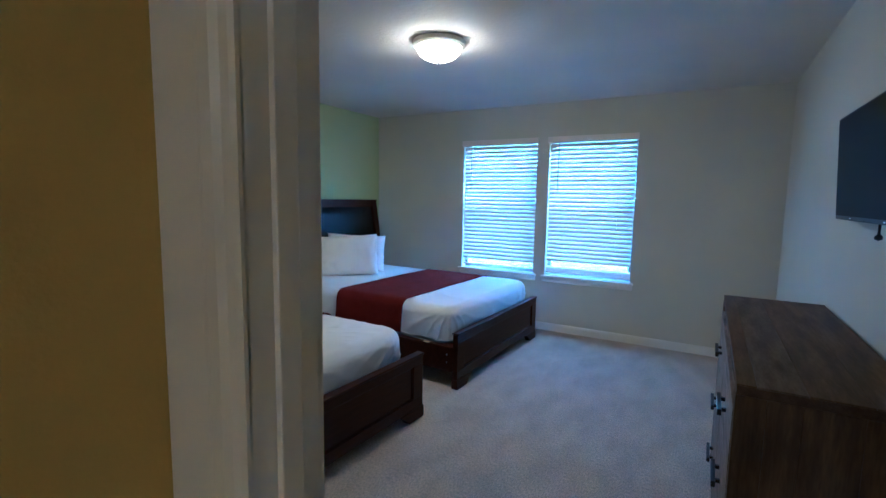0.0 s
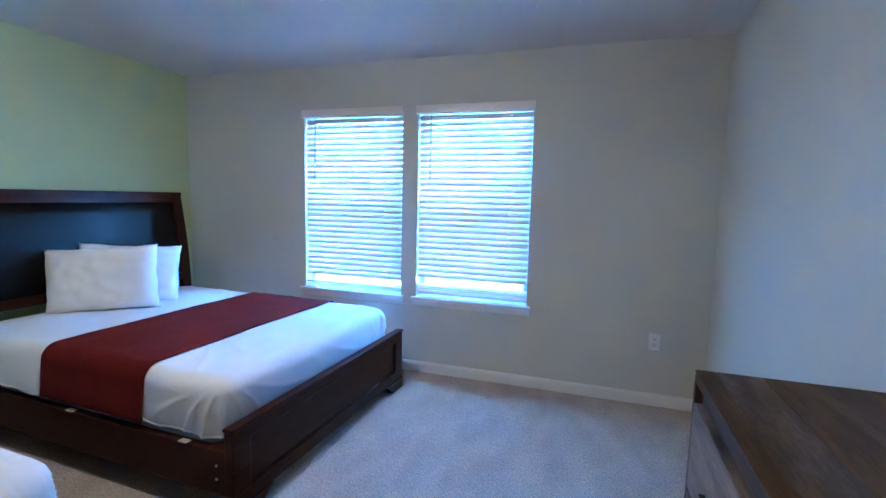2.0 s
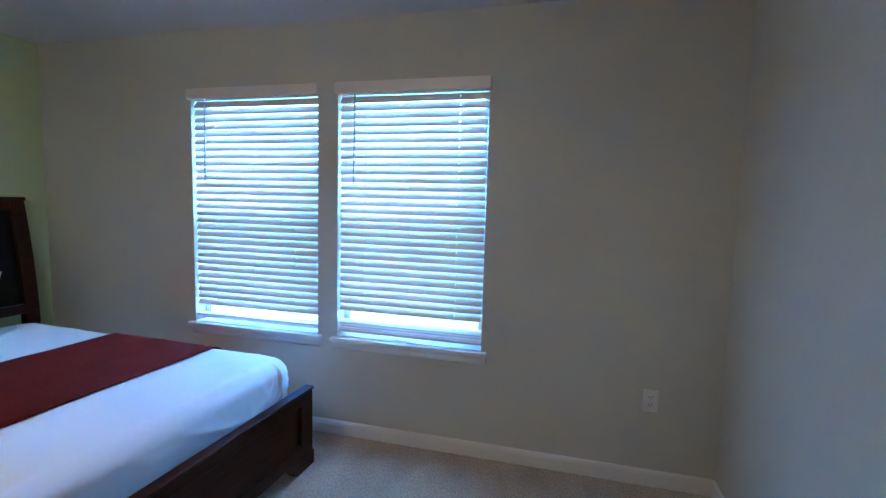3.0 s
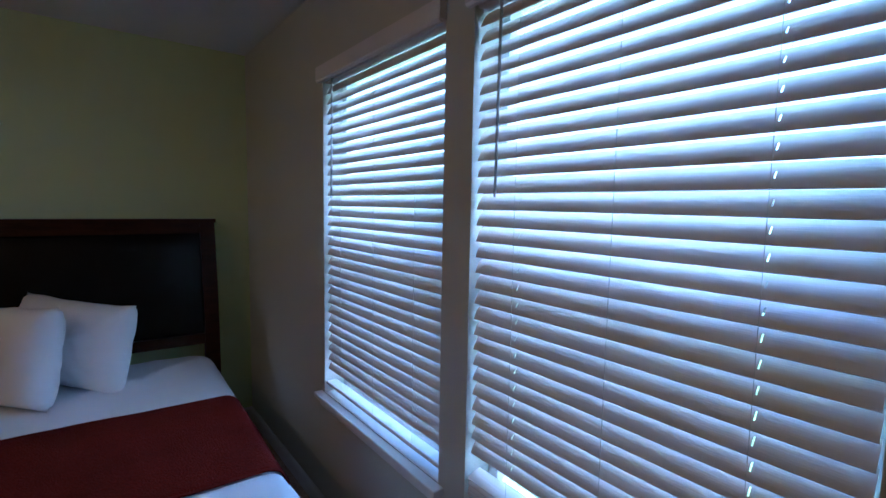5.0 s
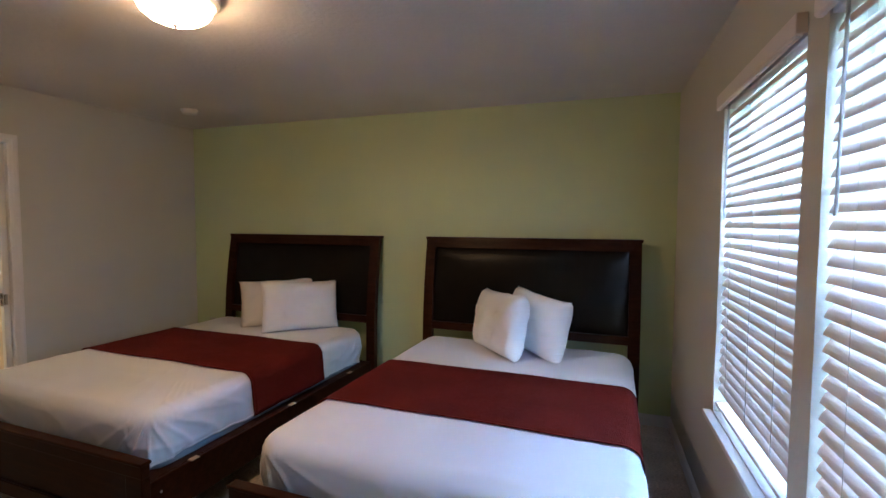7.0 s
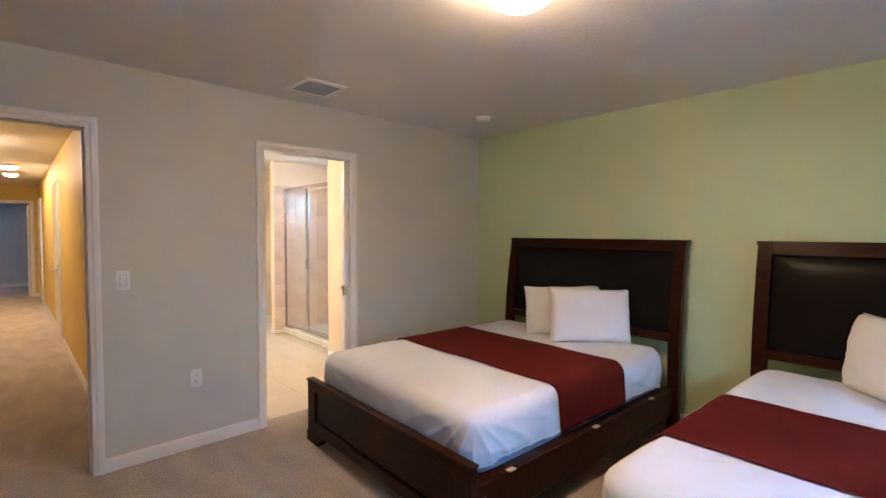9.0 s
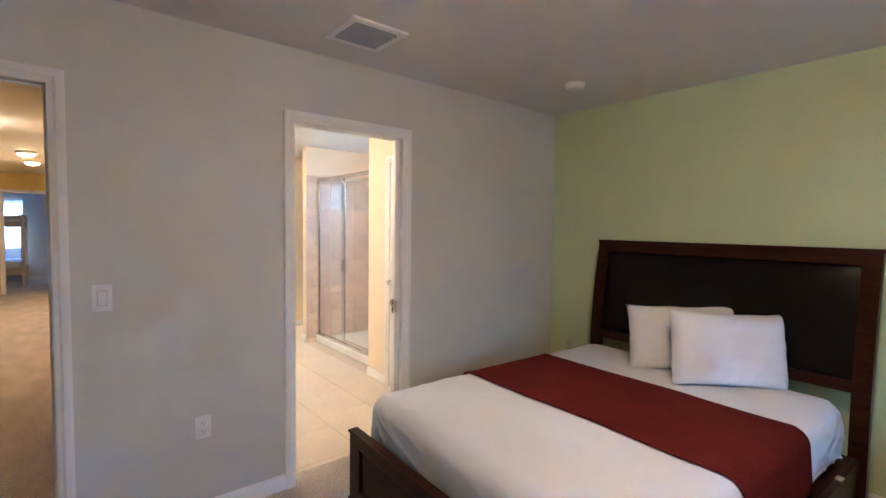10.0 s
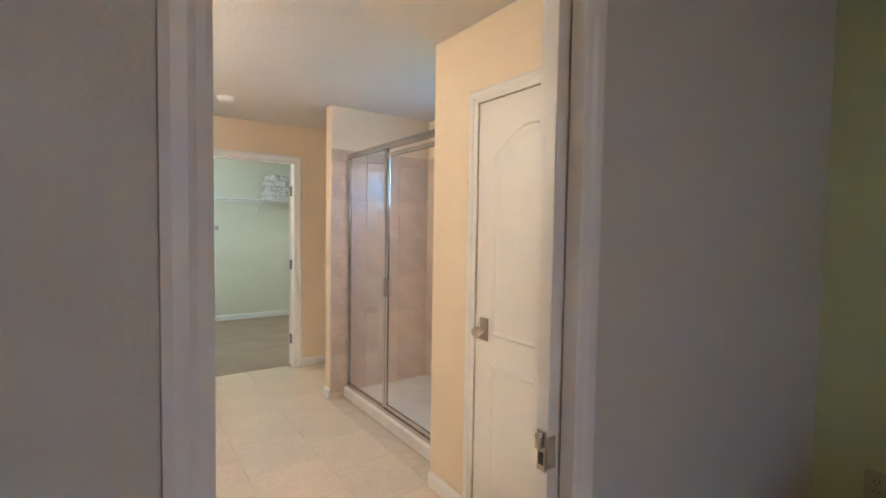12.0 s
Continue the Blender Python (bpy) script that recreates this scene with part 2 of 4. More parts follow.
def soft_box(sx, sy, sz, r, n=(40, 30, 10), amp=0.0, freq=3.0, seed=0.0, plan=0.0):
    """A padded block with rounded edges, base at z = 0, with soft wrinkles on its sides."""
    bm = bmesh.new()
    verts = {}

    def vert(i, j, k):
        if (i, j, k) not in verts:
            p = Vector((sx * (i / n[0] - 0.5), sy * (j / n[1] - 0.5), sz * k / n[2]))
            c = Vector((max(-sx / 2 + r, min(sx / 2 - r, p.x)), max(-sy / 2 + r, min(sy / 2 - r, p.y)), min(sz - r, p.z)))
            d = p - c
            if d.length > 1e-9:
                p = c + d.normalized() * r
            cx, cy = abs(p.x) - sx / 2 + plan, abs(p.y) - sy / 2 + plan
            if plan and cx > 0 and cy > 0:
                s = max(cx, cy) / math.hypot(cx, cy)
                p.x = math.copysign(sx / 2 - plan + cx * s, p.x)
                p.y = math.copysign(sy / 2 - plan + cy * s, p.y)
            q = Vector((p.x * freq + seed, p.y * freq, p.z * freq * 0.35))
            side = 1 - (p.z / sz) ** 2 * 0.55
            w = noise.noise(q * 2.3) * 0.6 + noise.noise(q * 6.1 + Vector((7, 0, 0))) * 0.4
            fold = noise.noise(Vector((p.x * 11 + p.z * 7 + seed, p.y * 11 - p.z * 6, p.z * 2)))
            w += 0.55 * (1 - abs(fold)) ** 8 - 0.2
            corner = max(0, abs(p.x) / sx + abs(p.y) / sy - 0.82) * 4
            w += corner * noise.noise(Vector((p.x * 16 + seed, p.y * 16, p.z * 3))) * 1.2
            out = Vector((p.x / sx, p.y / sy, 0))
            if out.length > 1e-6:
                out.normalize()
            if d.length > 1e-9 and p.z < sz - r * 0.3:
                p += out * w * amp * side
            if p.z > sz * 0.6:
                p.z += noise.noise(Vector((p.x * 2.1 + seed, p.y * 2.1, 3))) * amp * 0.2
            verts[(i, j, k)] = bm.verts.new(p)
        return verts[(i, j, k)]

    for i in range(n[0]):
        for j in range(n[1]):
            bm.faces.new((vert(i, j, n[2]), vert(i + 1, j, n[2]), vert(i + 1, j + 1, n[2]), vert(i, j + 1, n[2])))
            bm.faces.new((vert(i, j, 0), vert(i, j + 1, 0), vert(i + 1, j + 1, 0), vert(i + 1, j, 0)))
    for i in range(n[0]):
        for k in range(n[2]):
            bm.faces.new((vert(i, 0, k), vert(i + 1, 0, k), vert(i + 1, 0, k + 1), vert(i, 0, k + 1)))
            bm.faces.new((vert(i, n[1], k), vert(i, n[1], k + 1), vert(i + 1, n[1], k + 1), vert(i + 1, n[1], k)))
    for j in range(n[1]):
        for k in range(n[2]):
            bm.faces.new((vert(0, j, k), vert(0, j, k + 1), vert(0, j + 1, k + 1), vert(0, j + 1, k)))
            bm.faces.new((vert(n[0], j, k), vert(n[0], j + 1, k), vert(n[0], j + 1, k + 1), vert(n[0], j, k + 1)))
    bmesh.ops.recalc_face_normals(bm, faces=bm.faces)
    return bm


# ---- structure of the bedroom ----
T = 0.11
fixed("floor", [(0, -T, -0.1, W, D, 0)], CARPET, "beige cut-pile carpet covering the bedroom floor", "floor")
fixed("ceiling", [(-0.12, 0, H, W + 0.12, D + 0.16, H + 0.1)], CEIL, "off-white ceiling with a knockdown plaster texture", "ceiling")
fixed("wall_west", [(-0.12, 0, 0, 0, D + 0.16, H)], GREEN, "light green accent wall behind the headboards", "wall")
fixed("wall_east", [(W, -T, 0, W + 0.12, D + 0.16, H)], WALL, "pale beige painted wall behind the dresser", "wall")
WL, WR = (1.255, 2.147), (2.275, 3.153)
Z0, Z1 = 0.612, 2.075
fixed("wall_north", [(0, D, 0, WL[0], D + 0.16, H), (WL[1], D, Z0, WR[0], D + 0.16, Z1), (WR[1], D, 0, W, D + 0.16, H),
                     (WL[0], D, 0, WR[1], D + 0.16, Z0), (WL[0], D, Z1, WR[1], D + 0.16, H)], WALL, "pale beige wall holding two windows", "wall")
JT = 0.012
BD, ED, DH = (1.586, 2.309), (3.345, 4.115), 2.043
fixed("wall_south", [(0, -T, 0, BD[0] - JT, 0, H), (BD[1] + JT, -T, 0, ED[0] - JT, 0, H), (ED[1] + JT, -T, 0, W, 0, H),
                     (BD[0] - JT, -T, DH + JT, BD[1] + JT, 0, H), (ED[0] - JT, -T, DH + JT, ED[1] + JT, 0, H)], WALL, "pale beige wall with two doorways", "wall")


def baseboard(a, b, nx, ny):
    """White board with a rounded top along a wall foot, from a to b, facing (nx, ny)."""
    bm = bmesh.new()
    prof = [(0, 0), (0.014, 0), (0.014, 0.058), (0.011, 0.072), (0.005, 0.082), (0, 0.084)]
    strip(bm, [[(p[0] + nx * u, p[1] + ny * u, v) for u, v in prof] for p in (a, b)])
    return tagged(part("baseboard", bm, TRIM), "white painted baseboard along the wall foot", "baseboard", kind="structure")


CW = 0.06
baseboard((0, 0), (0, D), 1, 0)
baseboard((0.014, D), (W - 0.014, D), 0, -1)
baseboard((W, 0), (W, D), -1, 0)
baseboard((0.014, 0), (BD[0] - CW, 0), 0, 1)
baseboard((BD[1] + CW, 0), (ED[0] - CW, 0), 0, 1)
baseboard((ED[1] + CW, 0), (W - 0.014, 0), 0, 1)


def casing(name, x0, x1, top, y, ny, label):
    """Moulded door trim on a wall face at y: two legs and a mitred head."""
    prof = [(0, 0), (0, 0.016), (0.012, 0.020), (0.030, 0.019), (0.040, 0.013), (0.052, 0.011), (CW, 0.008), (CW, 0)]
    bm = bmesh.new()
    corners = [((x0, 0.0), (-1, 0)), ((x0, top), (-1, 1)), ((x1, top), (1, 1)), ((x1, 0.0), (1, 0))]
    rows = []
    for (px, pz), (dx, dz) in corners:
        rows.append([(px + dx * (CW - u), y + ny * v, pz + dz * (CW - u)) for u, v in prof])
    strip(bm, rows)
    return tagged(part(name, bm, TRIM), label, "door trim", kind="structure")


for nm, (a, b), lab in (("door_1", ED, "white moulded casing round the hall doorway"), ("door_2", BD, "white moulded casing round the bathroom doorway")):
    casing("trim", a, b, DH, 0, 1, lab)
    casing("trim", a, b, DH, -T, -1, lab)
    lining = [(a - 0.012, -T - 0.004, 0, a, 0.004, DH), (b, -T - 0.004, 0, b + 0.012, 0.004, DH), (a - 0.012, -T - 0.004, DH, b + 0.012, 0.004, DH + 0.012)]
    if nm == "door_2":
        lining[0:1] = [(a - 0.012, -T - 0.004, 0, a, -0.079, DH), (a - 0.012, -0.031, 0, a, 0.004, DH)]
    if nm == "door_1":
        lining += [(a, -0.075, 0, a + 0.011, -0.04, DH), (b - 0.011, -0.075, 0, b, -0.04, DH), (a + 0.011, -0.075, DH - 0.011, b - 0.011, -0.04, DH)]
    fixed(nm, lining, TRIM, lab.replace("casing", "jamb"), "door jamb", 0.002)

strike = thing("strike_plate", (ED[0], -0.02, 0.915), "small metal strike plate on the white door jamb", "strike plate")
part("plate", box(bmesh.new(), 0, -0.016, -0.03, 0.002, 0.016, 0.03, 0.0006), NICKEL, strike)
part("bolt_hole", box(bmesh.new(), 0.0016, -0.006, -0.012, 0.0026, 0.006, 0.012), SLOTSHADE, strike)

# pocket door showing only its edge in the bathroom doorway
pd = thing("pocket_door", (BD[0], -0.055, 0), "white pocket door slid almost fully into the wall", "door")
part("leaf", box(bmesh.new(), -0.0115, -0.0175, 0.012, 0.034, 0.0175, DH - 0.008, 0.002), TRIM, pd)
pl = part("edge_latch", box(bmesh.new(), 0.034, -0.013, 0.90, 0.037, 0.013, 0.995, 0.001), CHROME, pd, "chrome edge pull with a square recess")
part("recess", box(bmesh.new(), 0.0368, -0.007, 0.915, 0.0376, 0.007, 0.945), SLOTSHADE, pl)
part("pull", box(bmesh.new(), 0.037, -0.008, 0.955, 0.054, 0.008, 0.99, 0.004), CHROME, pl)
part("face_plate", box(bmesh.new(), 0.010, 0.0175, 0.91, 0.036, 0.0195, 0.985, 0.001), CHROME, pd)


# ---- windows and blinds ----
def window(name, x0, x1):
    w = thing(name, ((x0 + x1) / 2, D, Z0), "white vinyl single-hung window with a projecting sill board", "window")
    w["kind"] = "structure"
    h, t = (x1 - x0) / 2, Z1 - Z0
    fr = bmesh.new()
    y0, y1 = 0.095, 0.15
    for b in ((-h, y0, 0, -h + 0.04, y1, t), (h - 0.04, y0, 0, h, y1, t), (-h + 0.04, y0, 0, h - 0.04, y1, 0.045), (-h + 0.04, y0, t - 0.04, h - 0.04, y1, t),
              (-h + 0.04, y0 + 0.005, t / 2 - 0.03, h - 0.04, y1, t / 2 + 0.03)):
        box(fr, *b, bevel=0.003)
    frame_ob = part("window_frame", fr, VINYL, w)
    part("insect_screen", box(bmesh.new(), -h + 0.012, 0.153, 0.012, h - 0.012, 0.1545, t / 2), NETTING, w, "fine dark insect screen over the lower sash")
    for z in (0.045, t / 2 + 0.03):
        p = part("pane", box(bmesh.new(), -h + 0.04, 0.12, z, h - 0.04, 0.125, z + t / 2 - 0.075), GLASS, w)
        p.visible_shadow = False
    sl = bmesh.new()
    box(sl, -h - 0.032, -0.042, -0.024, h + 0.032, 0.0, 0.0, bevel=0.005, seg=3)
    box(sl, -h + 0.0005, -0.001, -0.0005, h - 0.0005, 0.094, 0.002)
    part("window_sill", sl, TRIM, w)
    ap = bmesh.new()
    prof = [(0, 0), (0, 0.012), (-0.012, 0.016), (-0.04, 0.012), (-0.05, 0.006), (-0.05, 0)]
    strip(ap, [[(x, -v, u - 0.024) for u, v in prof] for x in (-h - 0.025, h + 0.025)])
    part("apron", ap, TRIM, w)
    return w


def slat_mesh(h, half, a):
    """One crowned slat with two cord slots, tilted by a."""
    bm = bmesh.new()
    n, xh = 12, h - 0.155
    xs = [-h, -xh - 0.0019, -xh + 0.0019, xh - 0.0019, xh + 0.0019, h]
    lay = []
    for side in (1, -1):
        g = []
        for x in xs:
            row = []
            for i in range(n + 1):
                u = -half + 2 * half * i / n
                v = 0.0042 * (1 - (u / half) ** 2) + side * 0.0014
                row.append(bm.verts.new((x, u * math.cos(a) - v * math.sin(a), u * math.sin(a) + v * math.cos(a))))
            g.append(row)
        lay.append(g)
    for i in range(len(xs) - 1):
        for k in range(n):
            if i in (1, 3) and 4 <= k <= 7:
                continue
            for g in lay:
                bm.faces.new((g[i][k], g[i + 1][k], g[i + 1][k + 1], g[i][k + 1]))
    t, w = lay
    for i in range(len(xs) - 1):
        for k in (0, n):
            bm.faces.new((t[i][k], t[i + 1][k], w[i + 1][k], w[i][k]))
    for k in range(n):
        for i in (0, len(xs) - 1):
            bm.faces.new((t[i][k], t[i][k + 1], w[i][k + 1], w[i][k]))
    bmesh.ops.recalc_face_normals(bm, faces=bm.faces)
    return bm


def blind(x0, x1, bottom, stack, group):
    b = thing("window_blind", ((x0 + x1) / 2, D + 0.03, Z1), "white two-inch horizontal blind lowered with tilted slats", "blind", group)
    h = (x1 - x0) / 2 - 0.008
    va = bmesh.new()
    prof = [(-0.062, 0.012), (-0.062, -0.045), (-0.056, -0.052), (-0.044, -0.052), (-0.044, -0.046), (-0.050, -0.04), (-0.050, 0.012)]
    strip(va, [[(x, u, v) for u, v in prof] for x in (-h - 0.012, h + 0.012)])
    for s in (-1, 1):
        box(va, s * (h + 0.012), -0.061, -0.045, s * (h + 0.016), -0.034, 0.011)
    part("valance", va, SLAT, b)
    part("headrail", box(bmesh.new(), -h, -0.028, -0.05, h, 0.028, -0.004, 0.003), SLAT, b)
    pitch, tilt, half = 0.0448, radians(TILT), 0.0254
    me = None
    z = -0.075
    low = bottom - Z1
    zs = []
    while z > low + 0.062 + stack * 0.016:
        zs.append((z, tilt))
        z -= pitch
    for k in range(stack):
        zs.append((low + 0.028 + 0.016 * k, radians(20)))
    for z, a in zs:
        if abs(a - tilt) < 1e-6 and me:
            ob = new("slat", me)
            ob.parent = b
        else:
            ob = part("slat", slat_mesh(h, half, a), SLAT, b)
            if abs(a - tilt) < 1e-6:
                me = ob.data
        ob.location.z = z
        ob.rotation_euler = (radians(random.uniform(-0.35, 0.35)), radians(random.uniform(-0.06, 0.06)), 0)
    part("bottom_rail", box(bmesh.new(), -h, -0.026, low, h, 0.026, low + 0.016, 0.005), SLAT, b)
    for x in (-h + 0.155, h - 0.155):
        for y in (-0.024, 0.024):
            part("ladder_cord", rod(bmesh.new(), (x, y, -0.05), (x, y, low + 0.012), 0.0006, n=6), CORD, b)
    part("lift_cord", rod(bmesh.new(), (0.0, -0.022, -0.05), (0.0, -0.022, low + 0.012), 0.0007, n=6), CORD, b)
    wd = bmesh.new()
    rod(wd, (-h + 0.10, -0.036, -0.05), (-h + 0.098, -0.04, -0.555), 0.0042, n=8)
    rod(wd, (-h + 0.10, -0.026, -0.045), (-h + 0.10, -0.036, -0.06), 0.002, n=6)
    part("tilt_wand", wd, WAND, b, "thin grey tilt wand")
    return b


TILT = 57.5
window("window_1", *WL)
window("window_2", *WR)
blind(*WL, 0.652, 0, "window blinds")
blind(*WR, 0.642, 3, "window blinds")


# ---- beds ----
def lean(z):
    """How far the front of the headboard stands off the wall at height z."""
    return 0.145 - 0.012 * max(0, z - 0.47) - 0.085 * max(0, (z - 0.59) / 0.8) ** 1.7


def slab(y0, y1, z0, z1, thick, front=0.0, n=10):
    bm = bmesh.new()
    rows = []
    for i in range(n + 1):
        z = z0 + (z1 - z0) * i / n
        x = lean(z) + front
        rows.append([(x, y0, z), (x, y1, z), (x - thick, y1, z), (x - thick, y0, z)])
    return strip(bm, rows)


def bed_frame(at):
    b = thing("bed", at, "dark brown wooden bed frame with a black padded headboard", "bed", "matching beds")
    hb = part("headboard", slab(-0.745, 0.745, 1.303, 1.368, 0.045, 0.0), ESPRESSO, b)
    part("cap_rail", slab(-0.834, 0.834, 1.368, 1.390, 0.062, 0.006, 2), ESPRESSO, hb)
    part("lower_rail", slab(-0.745, 0.745, 0.643, 0.703, 0.04, 0.0), ESPRESSO, hb)
    for s in (-1, 1):
        part("post", slab(min(s * 0.745, s * 0.825), max(s * 0.745, s * 0.825), 0.0, 1.368, 0.05, 0.004, 18), ESPRESSO, hb)
    pad = bmesh.new()
    ny, nz = 30, 14
    grid = []
    for i in range(ny + 1):
        col = []
        for k in range(nz + 1):
            y, z = -0.745 + 1.49 * i / ny, 0.703 + 0.60 * k / nz
            e = min(i, ny - i, 3.0 * min(k, nz - k) * 0.8) / 4.0
            puff = 0.020 * min(1, e) ** 0.6 if e > 0 else 0.0
            col.append(pad.verts.new((lean(z) - 0.026 + puff, y, z)))
        grid.append(col)
    for i in range(ny):
        for k in range(nz):
            pad.faces.new((grid[i][k], grid[i + 1][k], grid[i + 1][k + 1], grid[i][k + 1]))
    part("leather_panel", pad, LEATHER, hb, "black padded leather panel", smooth=True)
    part("back_board", slab(-0.745, 0.745, 0.703, 1.303, 0.012, -0.028), ESPRESSO, hb)
    # footboard
    X = 2.175
    fb = bmesh.new()
    box(fb, X, -0.81, 0.360, X + 0.042, 0.81, 0.417, 0.003)
    box(fb, X, -0.81, 0.075, X + 0.042, 0.81, 0.145, 0.003)
    for s in (-1, 1):
        box(fb, X, s * 0.81, 0.145, X + 0.042, s * 0.705, 0.360, 0.003)
    foot = part("footboard", fb, ESPRESSO, b)
    part("top_cap", box(bmesh.new(), X - 0.006, -0.815, 0.417, X + 0.05, 0.815, 0.432, 0.005), ESPRESSO, foot)
    part("inset_panel", box(bmesh.new(), X + 0.008, -0.705, 0.145, X + 0.028, 0.705, 0.360), ESPRESSO, foot)
    bead = bmesh.new()
    for q in ((X + 0.028, -0.705, 0.145, X + 0.036, 0.705, 0.152), (X + 0.028, -0.705, 0.353, X + 0.036, 0.705, 0.360),
              (X + 0.028, -0.705, 0.152, X + 0.036, -0.698, 0.353), (X + 0.028, 0.698, 0.152, X + 0.036, 0.705, 0.353)):
        box(bead, *q, bevel=0.002)
    part("panel_bead", bead, ESPRESSO, foot)
    for s in (-1, 1):
        ft = bmesh.new()
        strip(ft, [[(x, s * 0.815, 0), (x, s * 0.66, 0), (x, s * 0.635, 0.03), (x, s * 0.60, 0.055), (x, s * 0.57, 0.075), (x, s * 0.815, 0.075)] for x in (X - 0.003, X + 0.047)])
        part("bracket_foot", ft, ESPRESSO, foot)
        part("side_rail", box(bmesh.new(), 0.15, s * 0.77, 0.12, X, s * 0.795, 0.312, 0.004), ESPRESSO, b)
        for x in (0.45, 1.15, 1.9):
            part("cleat", box(bmesh.new(), x, s * 0.77, 0.3125, x + 0.05, s * 0.80, 0.318, 0.002), CREAMWOOD, b, "pale wooden slat end")
        for z in (0.19, 0.25):
            part("bolt", rod(bmesh.new(), (X - 0.06, s * 0.794, z), (X - 0.06, s * 0.799, z), 0.006, n=10), NICKEL, b)
    part("deck", box(bmesh.new(), 0.15, -0.77, 0.27, X, 0.77, 0.312), ESPRESSO, b)
    return b


BED_A, BED_B = pose(0, 1.30, 0, 0, 0, -2.2), pose(0.06, 3.39, 0, 0, 0, -2.0)
frame_a = bed_frame((0, 0, 0))
frame_a.matrix_basis = BED_A
frame_b = copy_thing(frame_a, BED_B)
frame_b["label"] = "dark brown wooden bed frame standing near the windows"

MH, MR, DECK = 0.287, 0.07, 0.313


def round_rect(sx, sy, rad, n_arc, n_x, n_y):
    """Samples round a rounded rectangle: x, y, outward normal, arc length, distance from the nearest corner."""
    out = []
    hx, hy = sx / 2 - rad, sy / 2 - rad
    for (cx, cy), a0, n, along in (((hx, hy), 0, n_x, (-1, 0)), ((-hx, hy), 90, n_y, (0, -1)), ((-hx, -hy), 180, n_x, (1, 0)), ((hx, -hy), 270, n_y, (0, 1))):
        for i in range(n_arc):
            a = radians(a0 + 90 * i / n_arc)
            out.append((cx + rad * math.cos(a), cy + rad * math.sin(a), math.cos(a), math.sin(a), abs(i / n_arc - 0.5) * rad * math.pi / 2))
        a = radians(a0 + 90)
        ln = 2 * (hx if along[0] else hy)
        for i in range(n):
            u = 0.6 * (0.5 - 0.5 * math.cos(math.pi * i / n)) + 0.4 * i / n
            d = ln * u
            out.append((cx + rad * math.cos(a) + along[0] * d, cy + rad * math.sin(a) + along[1] * d, math.cos(a), math.sin(a), rad * math.pi / 4 + min(d, ln - d)))
    full, s0 = [], 0.0
    for k, q in enumerate(out):
        full.append((*q[:4], s0, q[4]))
        nx = out[(k + 1) % len(out)]
        s0 += math.hypot(nx[0] - q[0], nx[1] - q[1])
    return full


def sheet_mesh(sx, sy, sz, r, plan, seed, calm):
    """A fitted sheet: flat top, rounded shoulders, creased corners and an uneven elastic hem."""
    bm = bmesh.new()
    ring = round_rect(sx, sy, plan, 26, 110, 84)
    n_side, n_top = 18, 22
    rows = []
    for k in range(n_side + 1 + 7 + n_top):
        row = []
        for x, y, nx, ny, s, run in ring:
            quiet = 1.0
            if calm and abs(ny) > 0.5:
                quiet = min(1.0, max(0.06, (abs(x - calm[0]) - calm[1]) / 0.1))
            hem = 0.036 + 0.026 * noise.noise(Vector((s * 1.5 + seed, 0.0, seed))) + 0.010 * noise.noise(Vector((s * 8 + seed, 3.0, 0)))
            hem = max(0.012, hem - 0.016 * max(0, 1 - run / 0.2))
            if k <= n_side:
                z = hem + (sz - r - hem) * k / n_side
                inset = 0.0
            elif k <= n_side + 7:
                a = math.pi / 2 * (k - n_side) / 7
                z, inset = sz - r + r * math.sin(a), r * (1 - math.cos(a))
            else:
                z, inset = sz, r
            t = max(0.0, (sz - z) / sz)
            near = max(0.0, 1 - run / 0.55)
            ang = math.atan2(run + 0.01, sz - z + 0.02)
            wob = noise.noise(Vector((s * 2 + seed, z * 5, 1.0)))
            fan = (1 - abs(math.sin(ang * 10 + 2.6 * wob + seed))) ** 2.6
            w = 0.012 * math.sin(math.pi * min(1, t * 1.1)) + 0.008 * noise.noise(Vector((s * 1.6 + seed, z * 2, 0)))
            w += 0.017 * near ** 0.8 * min(1, t * 1.8) * fan - 0.014 * near * t
            w += 0.007 * t * t * (1 - abs(noise.noise(Vector((s * 13 + seed, z * 4, 2))))) ** 3
            tilt = 4.5 if nx + ny > 0 else -4.5
            w += 0.011 * t ** 0.6 * (1 - abs(noise.noise(Vector((s * 2.1 + z * tilt + seed, z * 3 - s * 0.7, 5))))) ** 8
            px, py = x - nx * inset, y - ny * inset
            if k > n_side + 7:
                f = 1 - (k - n_side - 7) / (n_top + 0.6)
                px, py = px * f, py * f
            if k <= n_side + 4:
                px, py = px + nx * w * quiet, py + ny * w * quiet
            if z > sz - r * 0.2:
                flat = min(1.0, max(0.05, (abs(px - calm[0]) - calm[1]) / 0.1))
                pull = noise.noise(Vector((px * 5 + py * 2.6 + seed, py * 1.5 - px * 1.1, 1.5)))
                z += flat * (0.0035 * noise.noise(Vector((px * 2.4 + seed, py * 2.4, 3))) + 0.0055 * (1 - abs(pull)) ** 9)
            row.append(bm.verts.new((px, py, z)))
        rows.append(row)
    m = len(ring)
    for p, q in zip(rows, rows[1:]):
        for i in range(m):
            j = (i + 1) % m
            bm.faces.new((p[i], p[j], q[j], q[i]))
    mid = bm.verts.new((0, 0, sz))
    for i in range(m):
        bm.faces.new((rows[-1][i], rows[-1][(i + 1) % m], mid))
    hemline = [(v.co.x, v.co.y, v.co.z) for v in rows[0]]
    return bm, hemline


